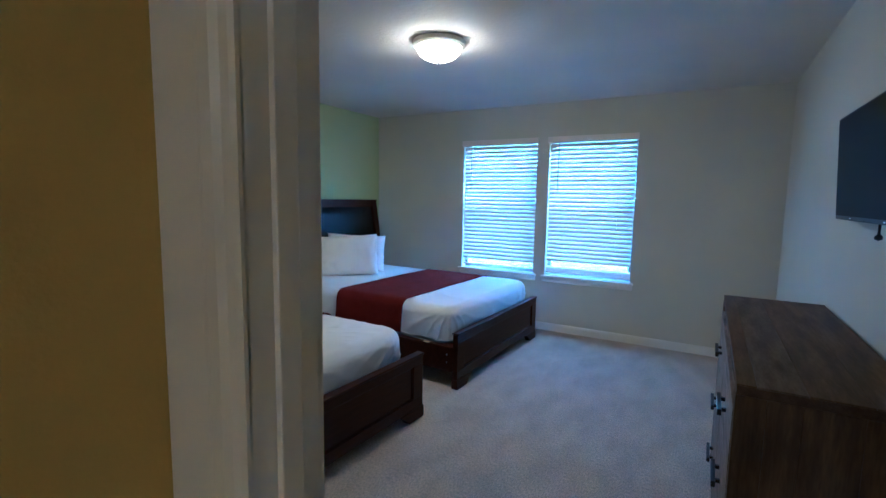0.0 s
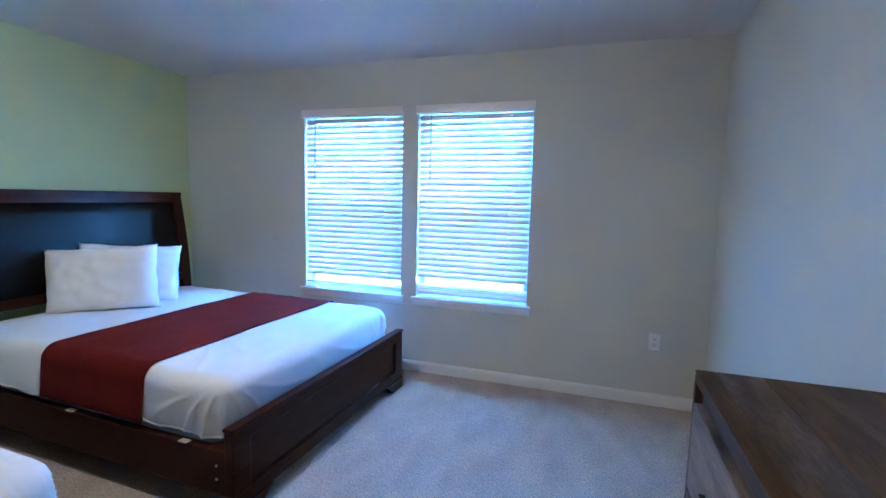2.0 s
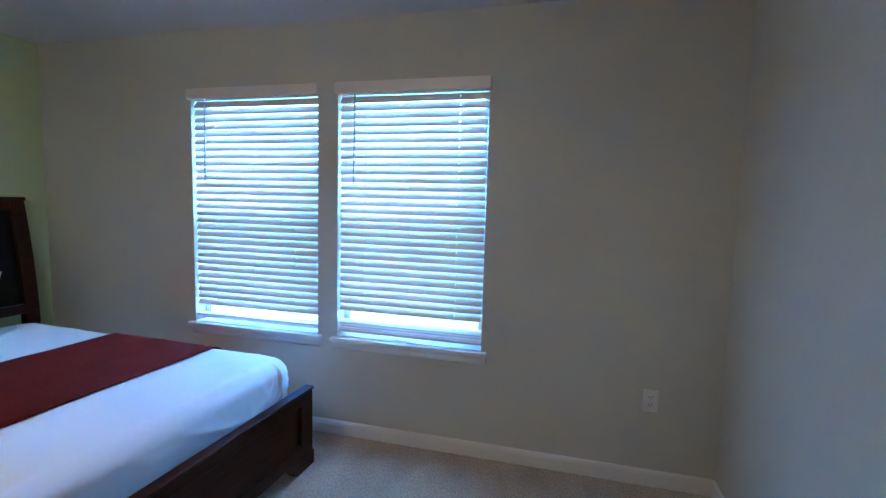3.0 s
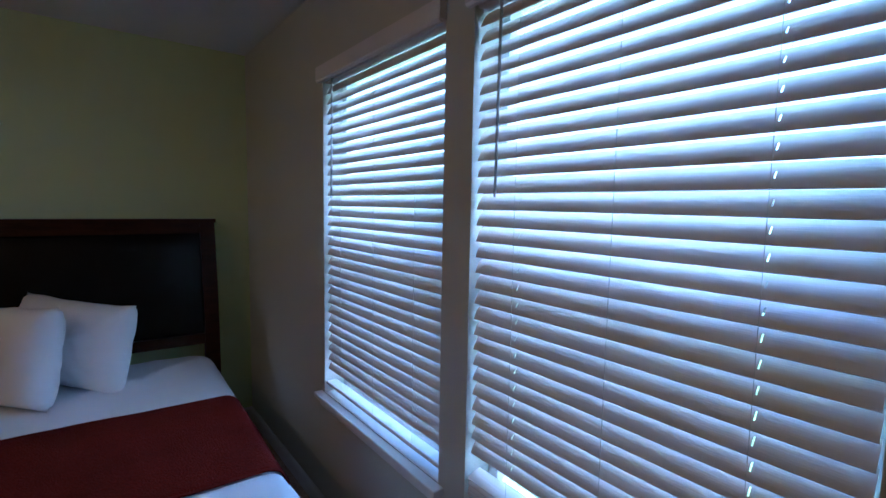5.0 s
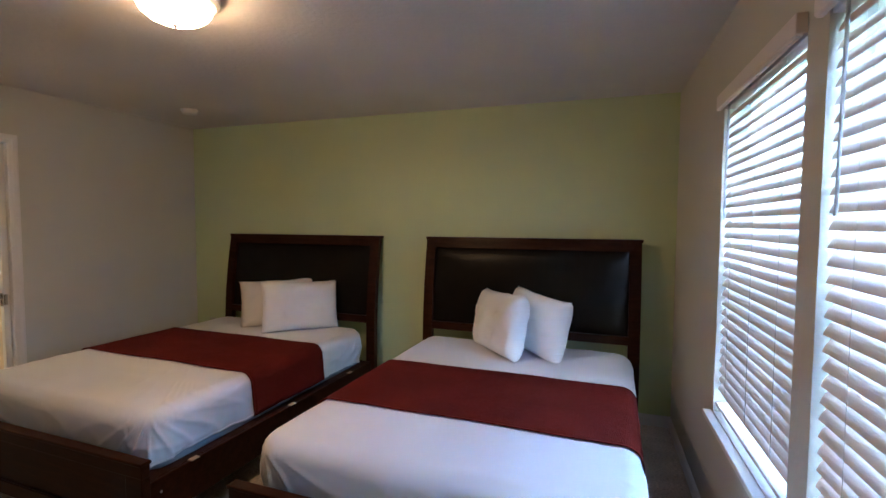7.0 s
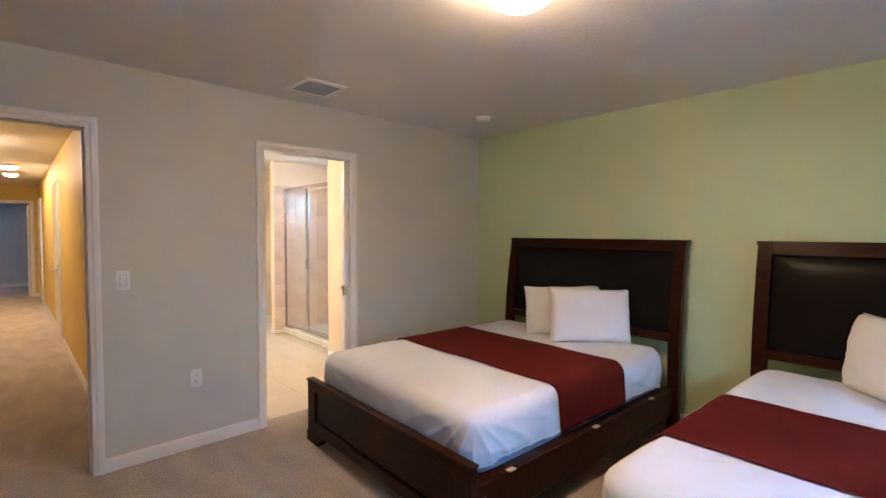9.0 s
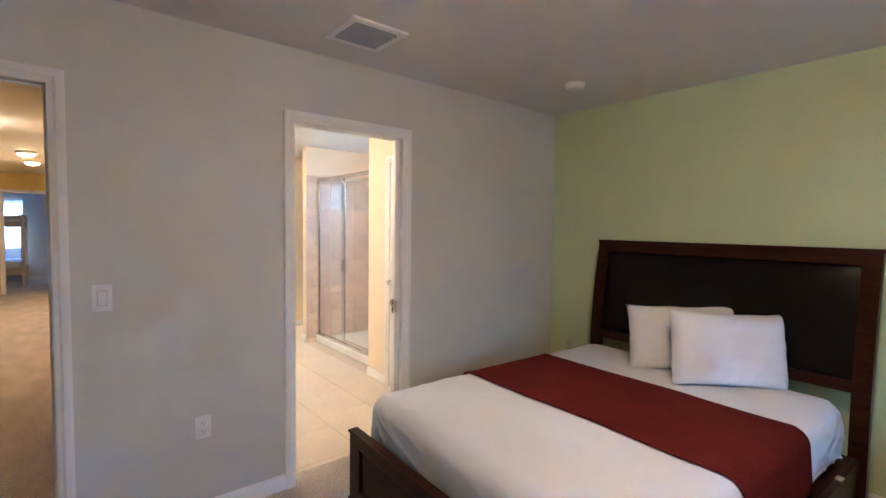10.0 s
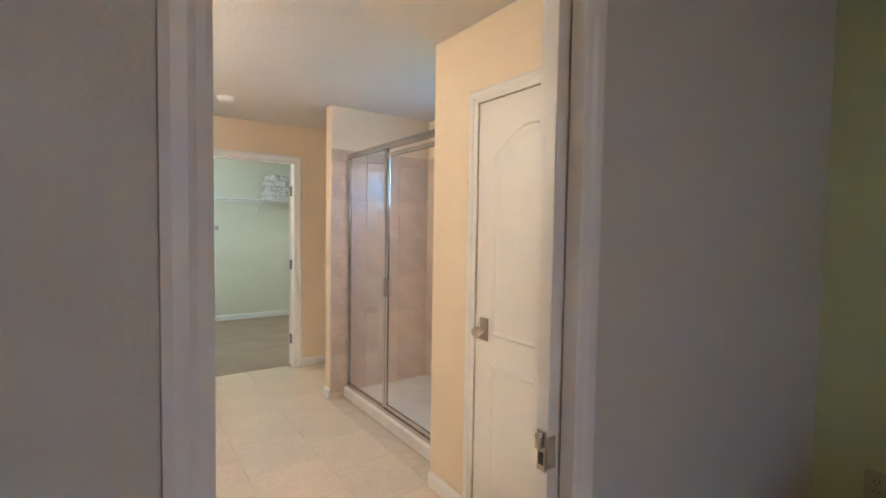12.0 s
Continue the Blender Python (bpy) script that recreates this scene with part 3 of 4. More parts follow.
def mattress(bed, cx, cy, seed, label, calm):
    ob = thing("mattress", (0, 0, 0), label, "mattress", "made mattresses")
    ob.matrix_basis = bed @ pose(cx, cy, DECK)
    sx, sy = 1.975, 1.53
    part("core", soft_box(sx - 0.022, sy - 0.022, MH - 0.012, MR, (30, 24, 8), 0.0, 3.4, seed, 0.10), TICKING, ob, "grey-blue mattress side below the sheet", True)
    bm, hemline = sheet_mesh(sx, sy, MH, MR, 0.12, seed, (calm - cx, 0.37))
    part("fitted_sheet", bm, SHEET, ob, "loose white fitted sheet, creased at the corners", True)
    band, loops = bmesh.new(), []
    for x, y, z in hemline:
        d = math.hypot(x / sx, y / sy)
        ux, uy = x / sx / d, y / sy / d
        loops.append([band.verts.new((x + ux * e, y + uy * e, z + h)) for e, h in ((-0.003, -0.004), (0.003, -0.004), (0.004, 0.007), (-0.002, 0.007))])
    for p, q in zip(loops, loops[1:] + loops[:1]):
        for i in range(4):
            band.faces.new((p[i], p[(i + 1) % 4], q[(i + 1) % 4], q[i]))
    bmesh.ops.recalc_face_normals(band, faces=band.faces)
    part("elastic_hem", band, SHEET, ob, "", True)
    return ob


mattress(BED_A, 1.14, -0.035, 0.0, "mattress in a loose white fitted sheet on the bed frame", 1.128)
mattress(BED_B, 1.14, 0.0, 5.0, "mattress in a wrinkled white fitted sheet by the windows", 1.308)


def runner(bed, cy, x0, x1, seed, label):
    """A cloth laid across a mattress and hanging down both sides."""
    half, r, top, off = 0.765, MR, MH, 0.007
    path = []
    for k in range(9):
        path.append((-half - off - 0.010 * (8 - k) / 8, 0.035 + (top - r - 0.035) * k / 8, -1.0, 0.0))
    for k in range(1, 8):
        a = math.pi / 2 * k / 8
        path.append((-half + r - (r + off) * math.cos(a), top - r + (r + off) * math.sin(a), -math.cos(a), math.sin(a)))
    for k in range(41):
        path.append((-half + r + (2 * half - 2 * r) * k / 40, top + off, 0.0, 1.0))
    path += [(-y, z, -a, b) for y, z, a, b in reversed(path[:16])]
    ob = thing("bed_runner", (0, 0, 0), label, "bed runner", "bed runners")
    ob.matrix_basis = bed @ pose(0, cy, DECK)
    part("cloth", runner_mesh(path, x0, x1, seed, 16, top, r, 0.0, 0.003), BURGUNDY, ob, "", True)
    for e in (x0, x1 - 0.014):
        part("stitched_hem", runner_mesh(path, e, e + 0.014, seed, 2, top, r, 0.0025, 0.0048), BURGUNDY, ob, "", True)
    return ob


def runner_mesh(path, x0, x1, seed, nx, top, r, low, high):
    bm = bmesh.new()
    layers = []
    for d in (low, high):
        g = []
        for i in range(nx + 1):
            row = []
            for y, z, ny, nz in path:
                x = x0 + (x1 - x0) * i / nx + 0.014 * noise.noise(Vector((y * 2.2 + seed, z, 0.3)))
                wv = 0.004 * noise.noise(Vector((x * 5, y * 5 + seed, z * 3)))
                hang = 0.016 * noise.noise(Vector((x * 7 + seed, 2.0, y))) * max(0, (top - r - z) / top) * 2
                o = d + abs(wv) + abs(hang)
                row.append(bm.verts.new((x, y + ny * o, z + nz * o)))
            g.append(row)
        layers.append(g)
    m = len(path)
    for i in range(nx):
        for j in range(m - 1):
            for g, flip in ((layers[0], 1), (layers[1], 0)):
                f = (g[i][j], g[i + 1][j], g[i + 1][j + 1], g[i][j + 1])
                bm.faces.new(f[::-1] if flip else f)
    a, b = layers
    for i in range(nx):
        for j in (0, m - 1):
            bm.faces.new((a[i][j], a[i + 1][j], b[i + 1][j], b[i][j]))
    for j in range(m - 1):
        for i in (0, nx):
            bm.faces.new((a[i][j], a[i][j + 1], b[i][j + 1], b[i][j]))
    bmesh.ops.recalc_face_normals(bm, faces=bm.faces)
    return bm


runner(BED_A, -0.035, 0.775, 1.48, 1.0, "burgundy woven bed runner draped across the white mattress")
runner(BED_B, 0.0, 0.945, 1.67, 4.0, "burgundy woven bed runner hanging over the mattress by the windows")


def pillow(m, w, h, t, seed, label):
    """A stuffed rectangular pillow with pinched corners, standing on its long edge."""
    bm = bmesh.new()
    nu, nv = 30, 22
    sides = []
    for s in (1, -1):
        g = []
        for i in range(nu + 1):
            row = []
            for j in range(nv + 1):
                u, v = 2 * i / nu - 1, 2 * j / nv - 1
                rim = (1 - u ** 4) * (1 - v ** 4)
                puff = t / 2 * max(0.0, rim) ** 0.42
                pinch = 1 - 0.045 * (1 - abs(v) ** 3) * abs(u) ** 3 + 0.02 * noise.noise(Vector((v * 3, seed, u)))
                pinch2 = 1 - 0.06 * (1 - abs(u) ** 3) * abs(v) ** 3 + (0.035 * noise.noise(Vector((u * 2.4 + seed, 5.0, 0))) if v > 0 else 0)
                wr = noise.noise(Vector((u * 2.2 + seed, v * 2.2, s))) * 0.017 + noise.noise(Vector((u * 6 + seed, v * 6, s))) * 0.005 + 0.012 * (1 - abs(noise.noise(Vector((u * 3 + v * 2 + seed, v * 1.5 - u, s))))) ** 8
                row.append((u * w / 2 * pinch, s * (puff + wr * rim), h / 2 + v * h / 2 * pinch2))
            g.append(row)
        sides.append(g)
    vs = []
    for n_s, g in enumerate(sides):
        lay = []
        for i in range(nu + 1):
            row = []
            for j in range(nv + 1):
                if n_s and (i in (0, nu) or j in (0, nv)):
                    row.append(vs[0][i][j])
                else:
                    row.append(bm.verts.new(g[i][j]))
            lay.append(row)
        vs.append(lay)
    for n_s, lay in enumerate(vs):
        for i in range(nu):
            for j in range(nv):
                f = (lay[i][j], lay[i + 1][j], lay[i + 1][j + 1], lay[i][j + 1])
                bm.faces.new(f if n_s else f[::-1])
    bmesh.ops.recalc_face_normals(bm, faces=bm.faces)
    ob = part("pillow", bm, PILLOWCASE, None, "", True)
    ob.matrix_basis = m
    return tagged(ob, label, "pillow", "bed pillows")


PT = DECK + MH
pillow(pose(0.33, 1.27, PT - 0.012, 15, 2, -54), 0.64, 0.42, 0.18, 0.0, "plump white pillow leaning by the black headboard")
pillow(pose(0.42, 1.56, PT - 0.012, 14, -2, -43), 0.64, 0.43, 0.20, 3.0, "plump white pillow propped in front of another")
pillow(pose(0.44, 3.47, PT - 0.012, -12, 3, 42), 0.64, 0.43, 0.19, 6.0, "white pillow set askew behind another pillow")
pillow(pose(0.53, 3.235, PT - 0.012, -11, -3, 36), 0.66, 0.44, 0.20, 9.0, "white pillow turned at an angle on the bed")

# ---- dresser ----
DX0, DX1, DY0, DY1, DZ = 3.90, 4.335, 1.05, 2.495, 0.93


def dresser():
    d = thing("dresser", (DX0, DY0, 0), "rustic brown plank dresser with six drawers and black pulls", "dresser")
    w, l = DX1 - DX0, DY1 - DY0
    body = bmesh.new()
    box(body, 0.022, 0.022, 0.06, w - 0.003, l - 0.022, DZ - 0.032)
    box(body, 0.03, 0.03, 0.0, w - 0.03, l - 0.03, 0.06)
    part("body", body, RUSTIC, d)
    top = part("top", box(bmesh.new(), 0.002, 0.002, DZ - 0.032, w, l - 0.002, DZ - 0.006), RUSTIC, d)
    cuts = [0.0, 0.05, 0.165, 0.30, w]
    for a, b in zip(cuts, cuts[1:]):
        part("plank", box(bmesh.new(), a + 0.0006, 0, DZ - 0.006, b - 0.0006, l, DZ, 0.0015), GREYBOARD if a == 0.05 else RUSTIC, top)
    for y0, y1 in ((0.0, 0.022), (l - 0.022, l)):
        cuts = [0.0, 0.075, 0.155, 0.285, w - 0.001]
        side = part("side_panel", box(bmesh.new(), 0.001, y0 + 0.004, 0.0, w - 0.002, y1 - 0.004, DZ - 0.033), RUSTICV, d)
        for a, b in zip(cuts, cuts[1:]):
            part("plank", box(bmesh.new(), a + 0.0006, y0, 0.0, b - 0.0006, y1, DZ - 0.0335, 0.0015), RUSTICV, side)
    cols = [(0.03, l / 2 - 0.006), (l / 2 + 0.006, l - 0.03)]
    rows = [(0.065, 0.318), (0.330, 0.583), (0.595, 0.845)]
    for y0, y1 in cols:
        for z0, z1 in rows:
            dr = part("drawer_front", box(bmesh.new(), -0.002, y0, z0, 0.022, y1, z1, 0.003), WEATHERED, d, "weathered grey-brown drawer front")
            hd = bmesh.new()
            yc, zc = (y0 + y1) / 2, (z0 + z1) / 2
            box(hd, -0.030, yc - 0.085, zc - 0.011, -0.016, yc + 0.085, zc + 0.011, 0.003)
            for s in (-0.05, 0.05):
                box(hd, -0.018, yc + s - 0.006, zc - 0.006, -0.001, yc + s + 0.006, zc + 0.006)
            part("handle", hd, BLACK, dr, "black metal bar pull")
    return d


dresser()

# ---- television ----
tv = thing("television", (W, 1.81, 1.588), "flat black television mounted on the wall", "television")
tv_m = pose(-0.072, 0, 0, 0, -3, 0)
for nm, (q, mt, bv) in {"bezel": ((-0.014, -0.36, -0.215, 0.012, 0.36, 0.213), PLASTIC, 0.004), "screen": ((-0.0155, -0.351, -0.198, -0.0135, 0.351, 0.205), SCREEN, 0.0),
                        "back_shell": ((0.012, -0.31, -0.185, 0.055, 0.31, 0.12), PLASTIC, 0.015)}.items():
    bmx = box(bmesh.new(), *q, bevel=bv)
    bmesh.ops.transform(bmx, matrix=tv_m, verts=bmx.verts)
    part(nm, bmx, mt, tv)
mnt = bmesh.new()
box(mnt, -0.012, -0.17, -0.12, -0.001, 0.17, 0.12, 0.002)
box(mnt, -0.068, -0.14, -0.10, -0.012, -0.11, 0.10, 0.002)
box(mnt, -0.068, 0.11, -0.10, -0.012, 0.14, 0.10, 0.002)
part("wall_mount", mnt, BLACK, tv)
cordm = bmesh.new()
rod(cordm, (-0.045, -0.14, -0.10), (-0.045, -0.14, -0.255), 0.004, n=8)
lathe(cordm, [(0, -0.275), (0.011, -0.27), (0.012, -0.26), (0.005, -0.252), (0, -0.25)], 14, (-0.045, -0.14, 0))
part("release_strap", cordm, BLACK, tv, "short black pull strap")
for y, c in ((0.10, PLATE), (-0.32, PLATE)):
    bmx = box(bmesh.new(), -0.0165, y, -0.2085, -0.0145, y + 0.014, -0.203)
    bmesh.ops.transform(bmx, matrix=tv_m, verts=bmx.verts)
    part("badge", bmx, c, tv)


# ---- fixtures on ceiling and walls ----
def dome_lamp(at, mat, label, r=0.165, deep=1.0):
    d = thing("ceiling_lamp", at, label, "ceiling lamp")
    part("base_ring", lathe(bmesh.new(), [(0, 0), (r, 0), (r + 0.006, -0.008), (r + 0.004, -0.03), (r - 0.012, -0.042), (r - 0.022, -0.045), (0, -0.045)], 48), LAMPRING, d, smooth=False)
    k = r - 0.022
    part("bowl", lathe(bmesh.new(), [(k, -0.0455)] + [(k * s, -0.0455 - deep * z) for s, z in ((0.975, 0.0165), (0.9, 0.0365), (0.72, 0.0575), (0.45, 0.0735), (0.18, 0.0805), (0, 0.0815))], 48), mat, d, "lit frosted glass bowl", True)
    f = 0.0815 * (1 - deep)
    part("finial", lathe(bmesh.new(), [(s, z + f) for s, z in ((0, -0.127), (0.012, -0.128), (0.010, -0.134), (0.005, -0.139), (0.007, -0.144), (0, -0.149))], 16), NICKEL, d, smooth=True)
    return d


dome_lamp((2.203, 2.238, H), BULB, "lit flush dome lamp with a grey ring on the ceiling")

vent = thing("ceiling_vent", (2.105, 0.42, H), "grey slatted air vent set in the ceiling", "vent")
vf = bmesh.new()
for q in ((-0.155, -0.155, -0.012, 0.155, -0.115, 0), (-0.155, 0.115, -0.012, 0.155, 0.155, 0), (-0.155, -0.115, -0.012, -0.12, 0.115, 0), (0.12, -0.115, -0.012, 0.155, 0.115, 0)):
    box(vf, *q, bevel=0.003)
part("frame", vf, TRIM, vent)
# dark sheet painted for the shade of the duct behind the slats
part("backing", box(bmesh.new(), -0.12, -0.115, -0.003, 0.12, 0.115, -0.0005), SLOTSHADE, vent)
for k in range(6):
    y = -0.095 + k * 0.038
    part("slat", strip(bmesh.new(), [[(x, y - 0.009, -0.016), (x, y + 0.005, -0.0035), (x, y + 0.0065, -0.0045), (x, y - 0.0075, -0.018)] for x in (-0.12, 0.12)]), VENTGREY, vent)


def detector(at):
    s = thing("smoke_detector", at, "round white smoke detector on the ceiling", "smoke detector", "smoke detectors")
    part("base", lathe(bmesh.new(), [(0, 0), (0.066, 0), (0.066, -0.012), (0.062, -0.014), (0, -0.014)], 32), PLATE, s)
    part("cover", lathe(bmesh.new(), [(0.060, -0.014), (0.058, -0.028), (0.050, -0.036), (0.02, -0.038), (0, -0.038)], 32), PLATE, s, smooth=True)
    return s


detector((0.645, 0.642, H))


def outlet(at, turn, mat=PLATE, label="white duplex power outlet on the wall"):
    o = thing("wall_outlet", at, label, "outlet", "wall outlets", turn)
    part("plate", box(bmesh.new(), -0.036, -0.006, -0.058, 0.036, 0, 0.058, 0.003), mat, o)
    for z in (-0.02, 0.02):
        f = part("receptacle", box(bmesh.new(), -0.017, -0.009, z - 0.0145, 0.017, -0.006, z + 0.0145, 0.002), mat, o)
        for x in (-0.007, 0.007):
            part("slot", box(bmesh.new(), x - 0.0013, -0.0095, z - 0.002, x + 0.0013, -0.0088, z + 0.007), SLOTSHADE, f)
        part("ground_hole", rod(bmesh.new(), (0, -0.0095, z - 0.008), (0, -0.0088, z - 0.008), 0.0024, n=8), SLOTSHADE, f)
    return o


outlet((2.782, 0, 0.465), 180)
outlet((4.033, D, 0.45), 0)
outlet((0, 0.205, 0.472), 90, DULLPLATE, "dull greenish-beige duplex power outlet on the green wall")
sw = thing("light_switch", (3.177, 0, 1.148), "white rocker light switch on the beige wall", "light switch", turn=180)
part("plate", box(bmesh.new(), -0.037, -0.006, -0.059, 0.037, 0, 0.059, 0.003), PLATE, sw)
# grey rim drawn for the shaded gap round the rocker
part("bezel", box(bmesh.new(), -0.0182, -0.0078, -0.0345, 0.0182, -0.006, 0.0345, 0.0005), VENTGREY, sw)
rk = bmesh.new()
strip(rk, [[(x, -0.0083, -0.032), (x, -0.0130, -0.031), (x, -0.0100, 0.0), (x, -0.0100, 0.031), (x, -0.0083, 0.032)] for x in (-0.016, 0.016)])
part("rocker", rk, PLATE, sw)

# ---- bathroom ----
BX = 0.98
CY, CB = -4.03, -6.9
SY0, SY1 = -3.0, -1.46
TD0, TD1 = -1.08, -0.38
WX = 0.958
fixed("floor_bath", [(0, CY - T, -0.1, 3.08, -T, -0.006)], GROUT, "beige grout bed under the bathroom tiles", "floor")
fixed("ceiling_bath", [(-0.12, CB - 0.12, H, 3.08, -T, H + 0.1)], CEIL, "textured ceiling over bathroom and closet", "ceiling")
fixed("wall_bath_west", [(BX - 0.1, TD0, 2.05, BX, TD1, H), (BX - 0.1, TD1, 0, BX, -T, H), (BX - 0.1, SY1, 0, BX, TD0, H), (BX - 0.16, TD0, 0, BX - 0.1, TD1, H)],
      BATHWALL, "cream bathroom wall holding a closed door", "wall")
fixed("wall_bath_east", [(3.08, CB - 0.12, 0, 3.19, -T, H)], BATHWALL, "cream wall between bathroom and hall", "wall")
fixed("wall_wing", [(0.0, SY0 - 0.115, 0, WX, SY0 - 0.012, H)], BATHWALL, "narrow cream wing wall beside the shower", "wall")
fixed("wall_house_west", [(-0.12, CB - 0.12, 0, 0, SY1, 1.62), (-0.12, CB - 0.12, 2.1, 0, SY1, H), (-0.12, CB - 0.12, 1.62, 0, -2.2, 2.1), (-0.12, -1.6, 1.62, 0, SY1, 2.1)],
      BATHWALL, "outer wall with an assumed, unseen high shower window", "wall")
fixed("wall_shower_north", [(-0.12, SY1, 0, BX - 0.1, SY1 + 0.1, H)], BATHWALL, "cream wall closing the shower recess", "wall")
# out of view, added to keep sky light from leaking in
fixed("wall_west_back", [(-0.12, SY1 + 0.1, 0, 0, 0, H)], BATHWALL, "unseen outer wall closing off the small toilet room", "wall")
CD = (0.925, 1.695)
CH = 2.085
fixed("wall_closet", [(0.0, CY - T, 0, CD[0], CY, H), (CD[1], CY - T, 0, 3.08, CY, H), (CD[0], CY - T, CH, CD[1], CY, H)], BATHWALL, "cream wall with the closet doorway", "wall")
casing("trim", *CD, CH, CY, 1, "white moulded casing round the closet doorway")
fixed("door_3", [(CD[0], CY - T, 0, CD[0] + 0.012, CY, CH), (CD[1] - 0.012, CY - T, 0, CD[1], CY, CH), (CD[0] + 0.012, CY - T, CH - 0.012, CD[1] - 0.012, CY, CH)], TRIM, "white jamb of the closet doorway", "door jamb")
fixed("wall_closet_north", [(0.0, CY - T - 0.004, 0, CD[0] - 0.001, CY - T, H), (CD[1] + 0.001, CY - T - 0.004, 0, 3.08, CY - T, H)], PALE, "pale inner face of the closet wall", "wall")
fixed("floor_closet", [(0, CB - 0.12, -0.1, 3.08, CY - T, 0.004)], CLOSETCARPET, "olive-beige carpet in the walk-in closet", "floor")
fixed("wall_closet_south", [(0, CB - 0.12, 0, 3.08, CB, H)], PALE, "pale greenish-white closet back wall", "wall")
fixed("wall_closet_west", [(0, CB, 0, 0.1, CY - T - 0.004, H)], PALE, "pale greenish-white closet side wall", "wall")
baseboard((0.1, CB), (3.08, CB), 0, 1)
baseboard((0.0, CY), (CD[0] - CW, CY), 0, 1)
baseboard((CD[1] + CW, CY), (3.08, CY), 0, 1)
baseboard((BX, SY1), (BX, TD0 - CW), 1, 0)
baseboard((WX + 0.0005, SY0 - 0.115), (WX + 0.0005, SY0 - 0.012), 1, 0)
detector((1.70, -3.3, H))


def panel_door(name, m, w, h, label, knob_side, knob_z, deadbolt=True):
    """A moulded two-panel door with an arched upper panel; local x along the leaf, its face towards -y."""
    d = new(name)
    d.matrix_basis = m
    tagged(d, label, "door")
    leaf = part("leaf", box(bmesh.new(), 0, 0, 0.006, w, 0.035, h, 0.002), TRIM, d)

    def panel(z0, z1, arch):
        x0, x1 = 0.11, w - 0.11
        pts = [(x0, z0), (x1, z0), (x1, z1 - arch)]
        if arch:
            for i in range(1, 12):
                a = i / 12
                pts.append((x1 + (x0 - x1) * a, z1 - arch + arch * math.sin(math.pi * a)))
        pts.append((x0, z1 - arch))
        cx, cz = (x0 + x1) / 2, (z0 + z1) / 2
        bm = bmesh.new()
        loops = []
        for grow, y in ((0.0, 0.0), (0.012, -0.007), (0.03, -0.002), (0.055, -0.006)):
            loops.append([bm.verts.new((cx + (x - cx) * (1 - grow / (x1 - cx)), y, cz + (z - cz) * (1 - grow / (z1 - cz)))) for x, z in pts])
        n = len(pts)
        for p, q in zip(loops, loops[1:]):
            for i in range(n):
                bm.faces.new((p[i], p[(i + 1) % n], q[(i + 1) % n], q[i]))
        bm.faces.new(loops[-1])
        bmesh.ops.recalc_face_normals(bm, faces=bm.faces)
        part("moulded_panel", bm, TRIM, leaf)

    panel(0.95, h - 0.14, 0.13)
    panel(0.2, 0.82, 0.0)
    kx = 0.065 if knob_side < 0 else w - 0.065
    lk = part("lock_plate", box(bmesh.new(), kx - 0.028, -0.008, knob_z - 0.055, kx + 0.028, 0, knob_z + 0.055, 0.003), NICKEL, d, "brushed nickel lock plate")
    kn = bmesh.new()
    rod(kn, (kx, -0.045, knob_z - 0.01), (kx, -0.006, knob_z - 0.01), 0.011, n=14)
    rod(kn, (kx, -0.062, knob_z - 0.01), (kx, -0.042, knob_z - 0.01), 0.022, 0.026, 18)
    part("knob", kn, NICKEL, lk, smooth=False)
    return d


# door in the bathroom's west wall, closed; its leaf runs along y with its face towards +x
toilet_door = panel_door("panel_door", pose(BX + 0.001, TD0 + 0.003, 0, 0, 0, 90), 0.694, 2.046, "closed white moulded two-panel bathroom door with nickel knob", -1, 0.975)
bm = bmesh.new()
prof = [(0, 0), (0, 0.016), (0.012, 0.020), (0.030, 0.019), (0.040, 0.013), (0.052, 0.011), (CW, 0.008), (CW, 0)]
strip(bm, [[(BX + v, py + dy * (CW - u), pz + dz * (CW - u)) for u, v in prof] for (py, pz), (dy, dz) in
           (((TD0, 0), (-1, 0)), ((TD0, 2.05), (-1, 1)), ((TD1, 2.05), (1, 1)), ((TD1, 0), (1, 0)))])
tagged(part("trim", bm, TRIM), "white moulded casing round the bathroom door", "door trim", kind="structure")

# closet door swung into the closet
closet_door = panel_door("panel_door", pose(CD[0] - 0.008, CY - T - 0.008, 0, 0, 0, -108), 0.74, 2.03, "white moulded door standing open inside the closet", 1, 0.95)
for z in (0.28, 1.05, 1.80):
    hg = thing("door_hinge", (CD[0] + 0.012, CY - T, z), "dark steel hinge on the white closet door jamb", "hinge", "closet door hinges")
    part("leaf", box(bmesh.new(), 0.0, 0.001, -0.05, 0.0025, 0.042, 0.05, 0.0008), HINGE, hg)
    part("knuckle", rod(bmesh.new(), (0.004, -0.006, -0.05), (0.004, -0.006, 0.05), 0.0075, n=12), HINGE, hg)

# shower
pan = thing("shower_pan", (0.0, SY0, 0), "white acrylic shower pan with a raised front curb", "shower pan")
pm = bmesh.new()
L = SY1 - SY0 - 0.012
box(pm, 0.013, 0.002, 0, 0.757, L, 0.045)
part("basin", pm, WHITEPAN, pan)
part("curb", box(bmesh.new(), 0.757, 0.002, 0, 0.842, L, 0.088, 0.012, 3), WHITEPAN, pan)
enc = thing("shower_enclosure", (0.80, SY0, 0.088), "chrome-framed glass shower enclosure on the white curb", "shower enclosure")
part("bottom_track", box(bmesh.new(), -0.02, 0.004, 0, 0.02, L, 0.03, 0.003), CHROME, enc)
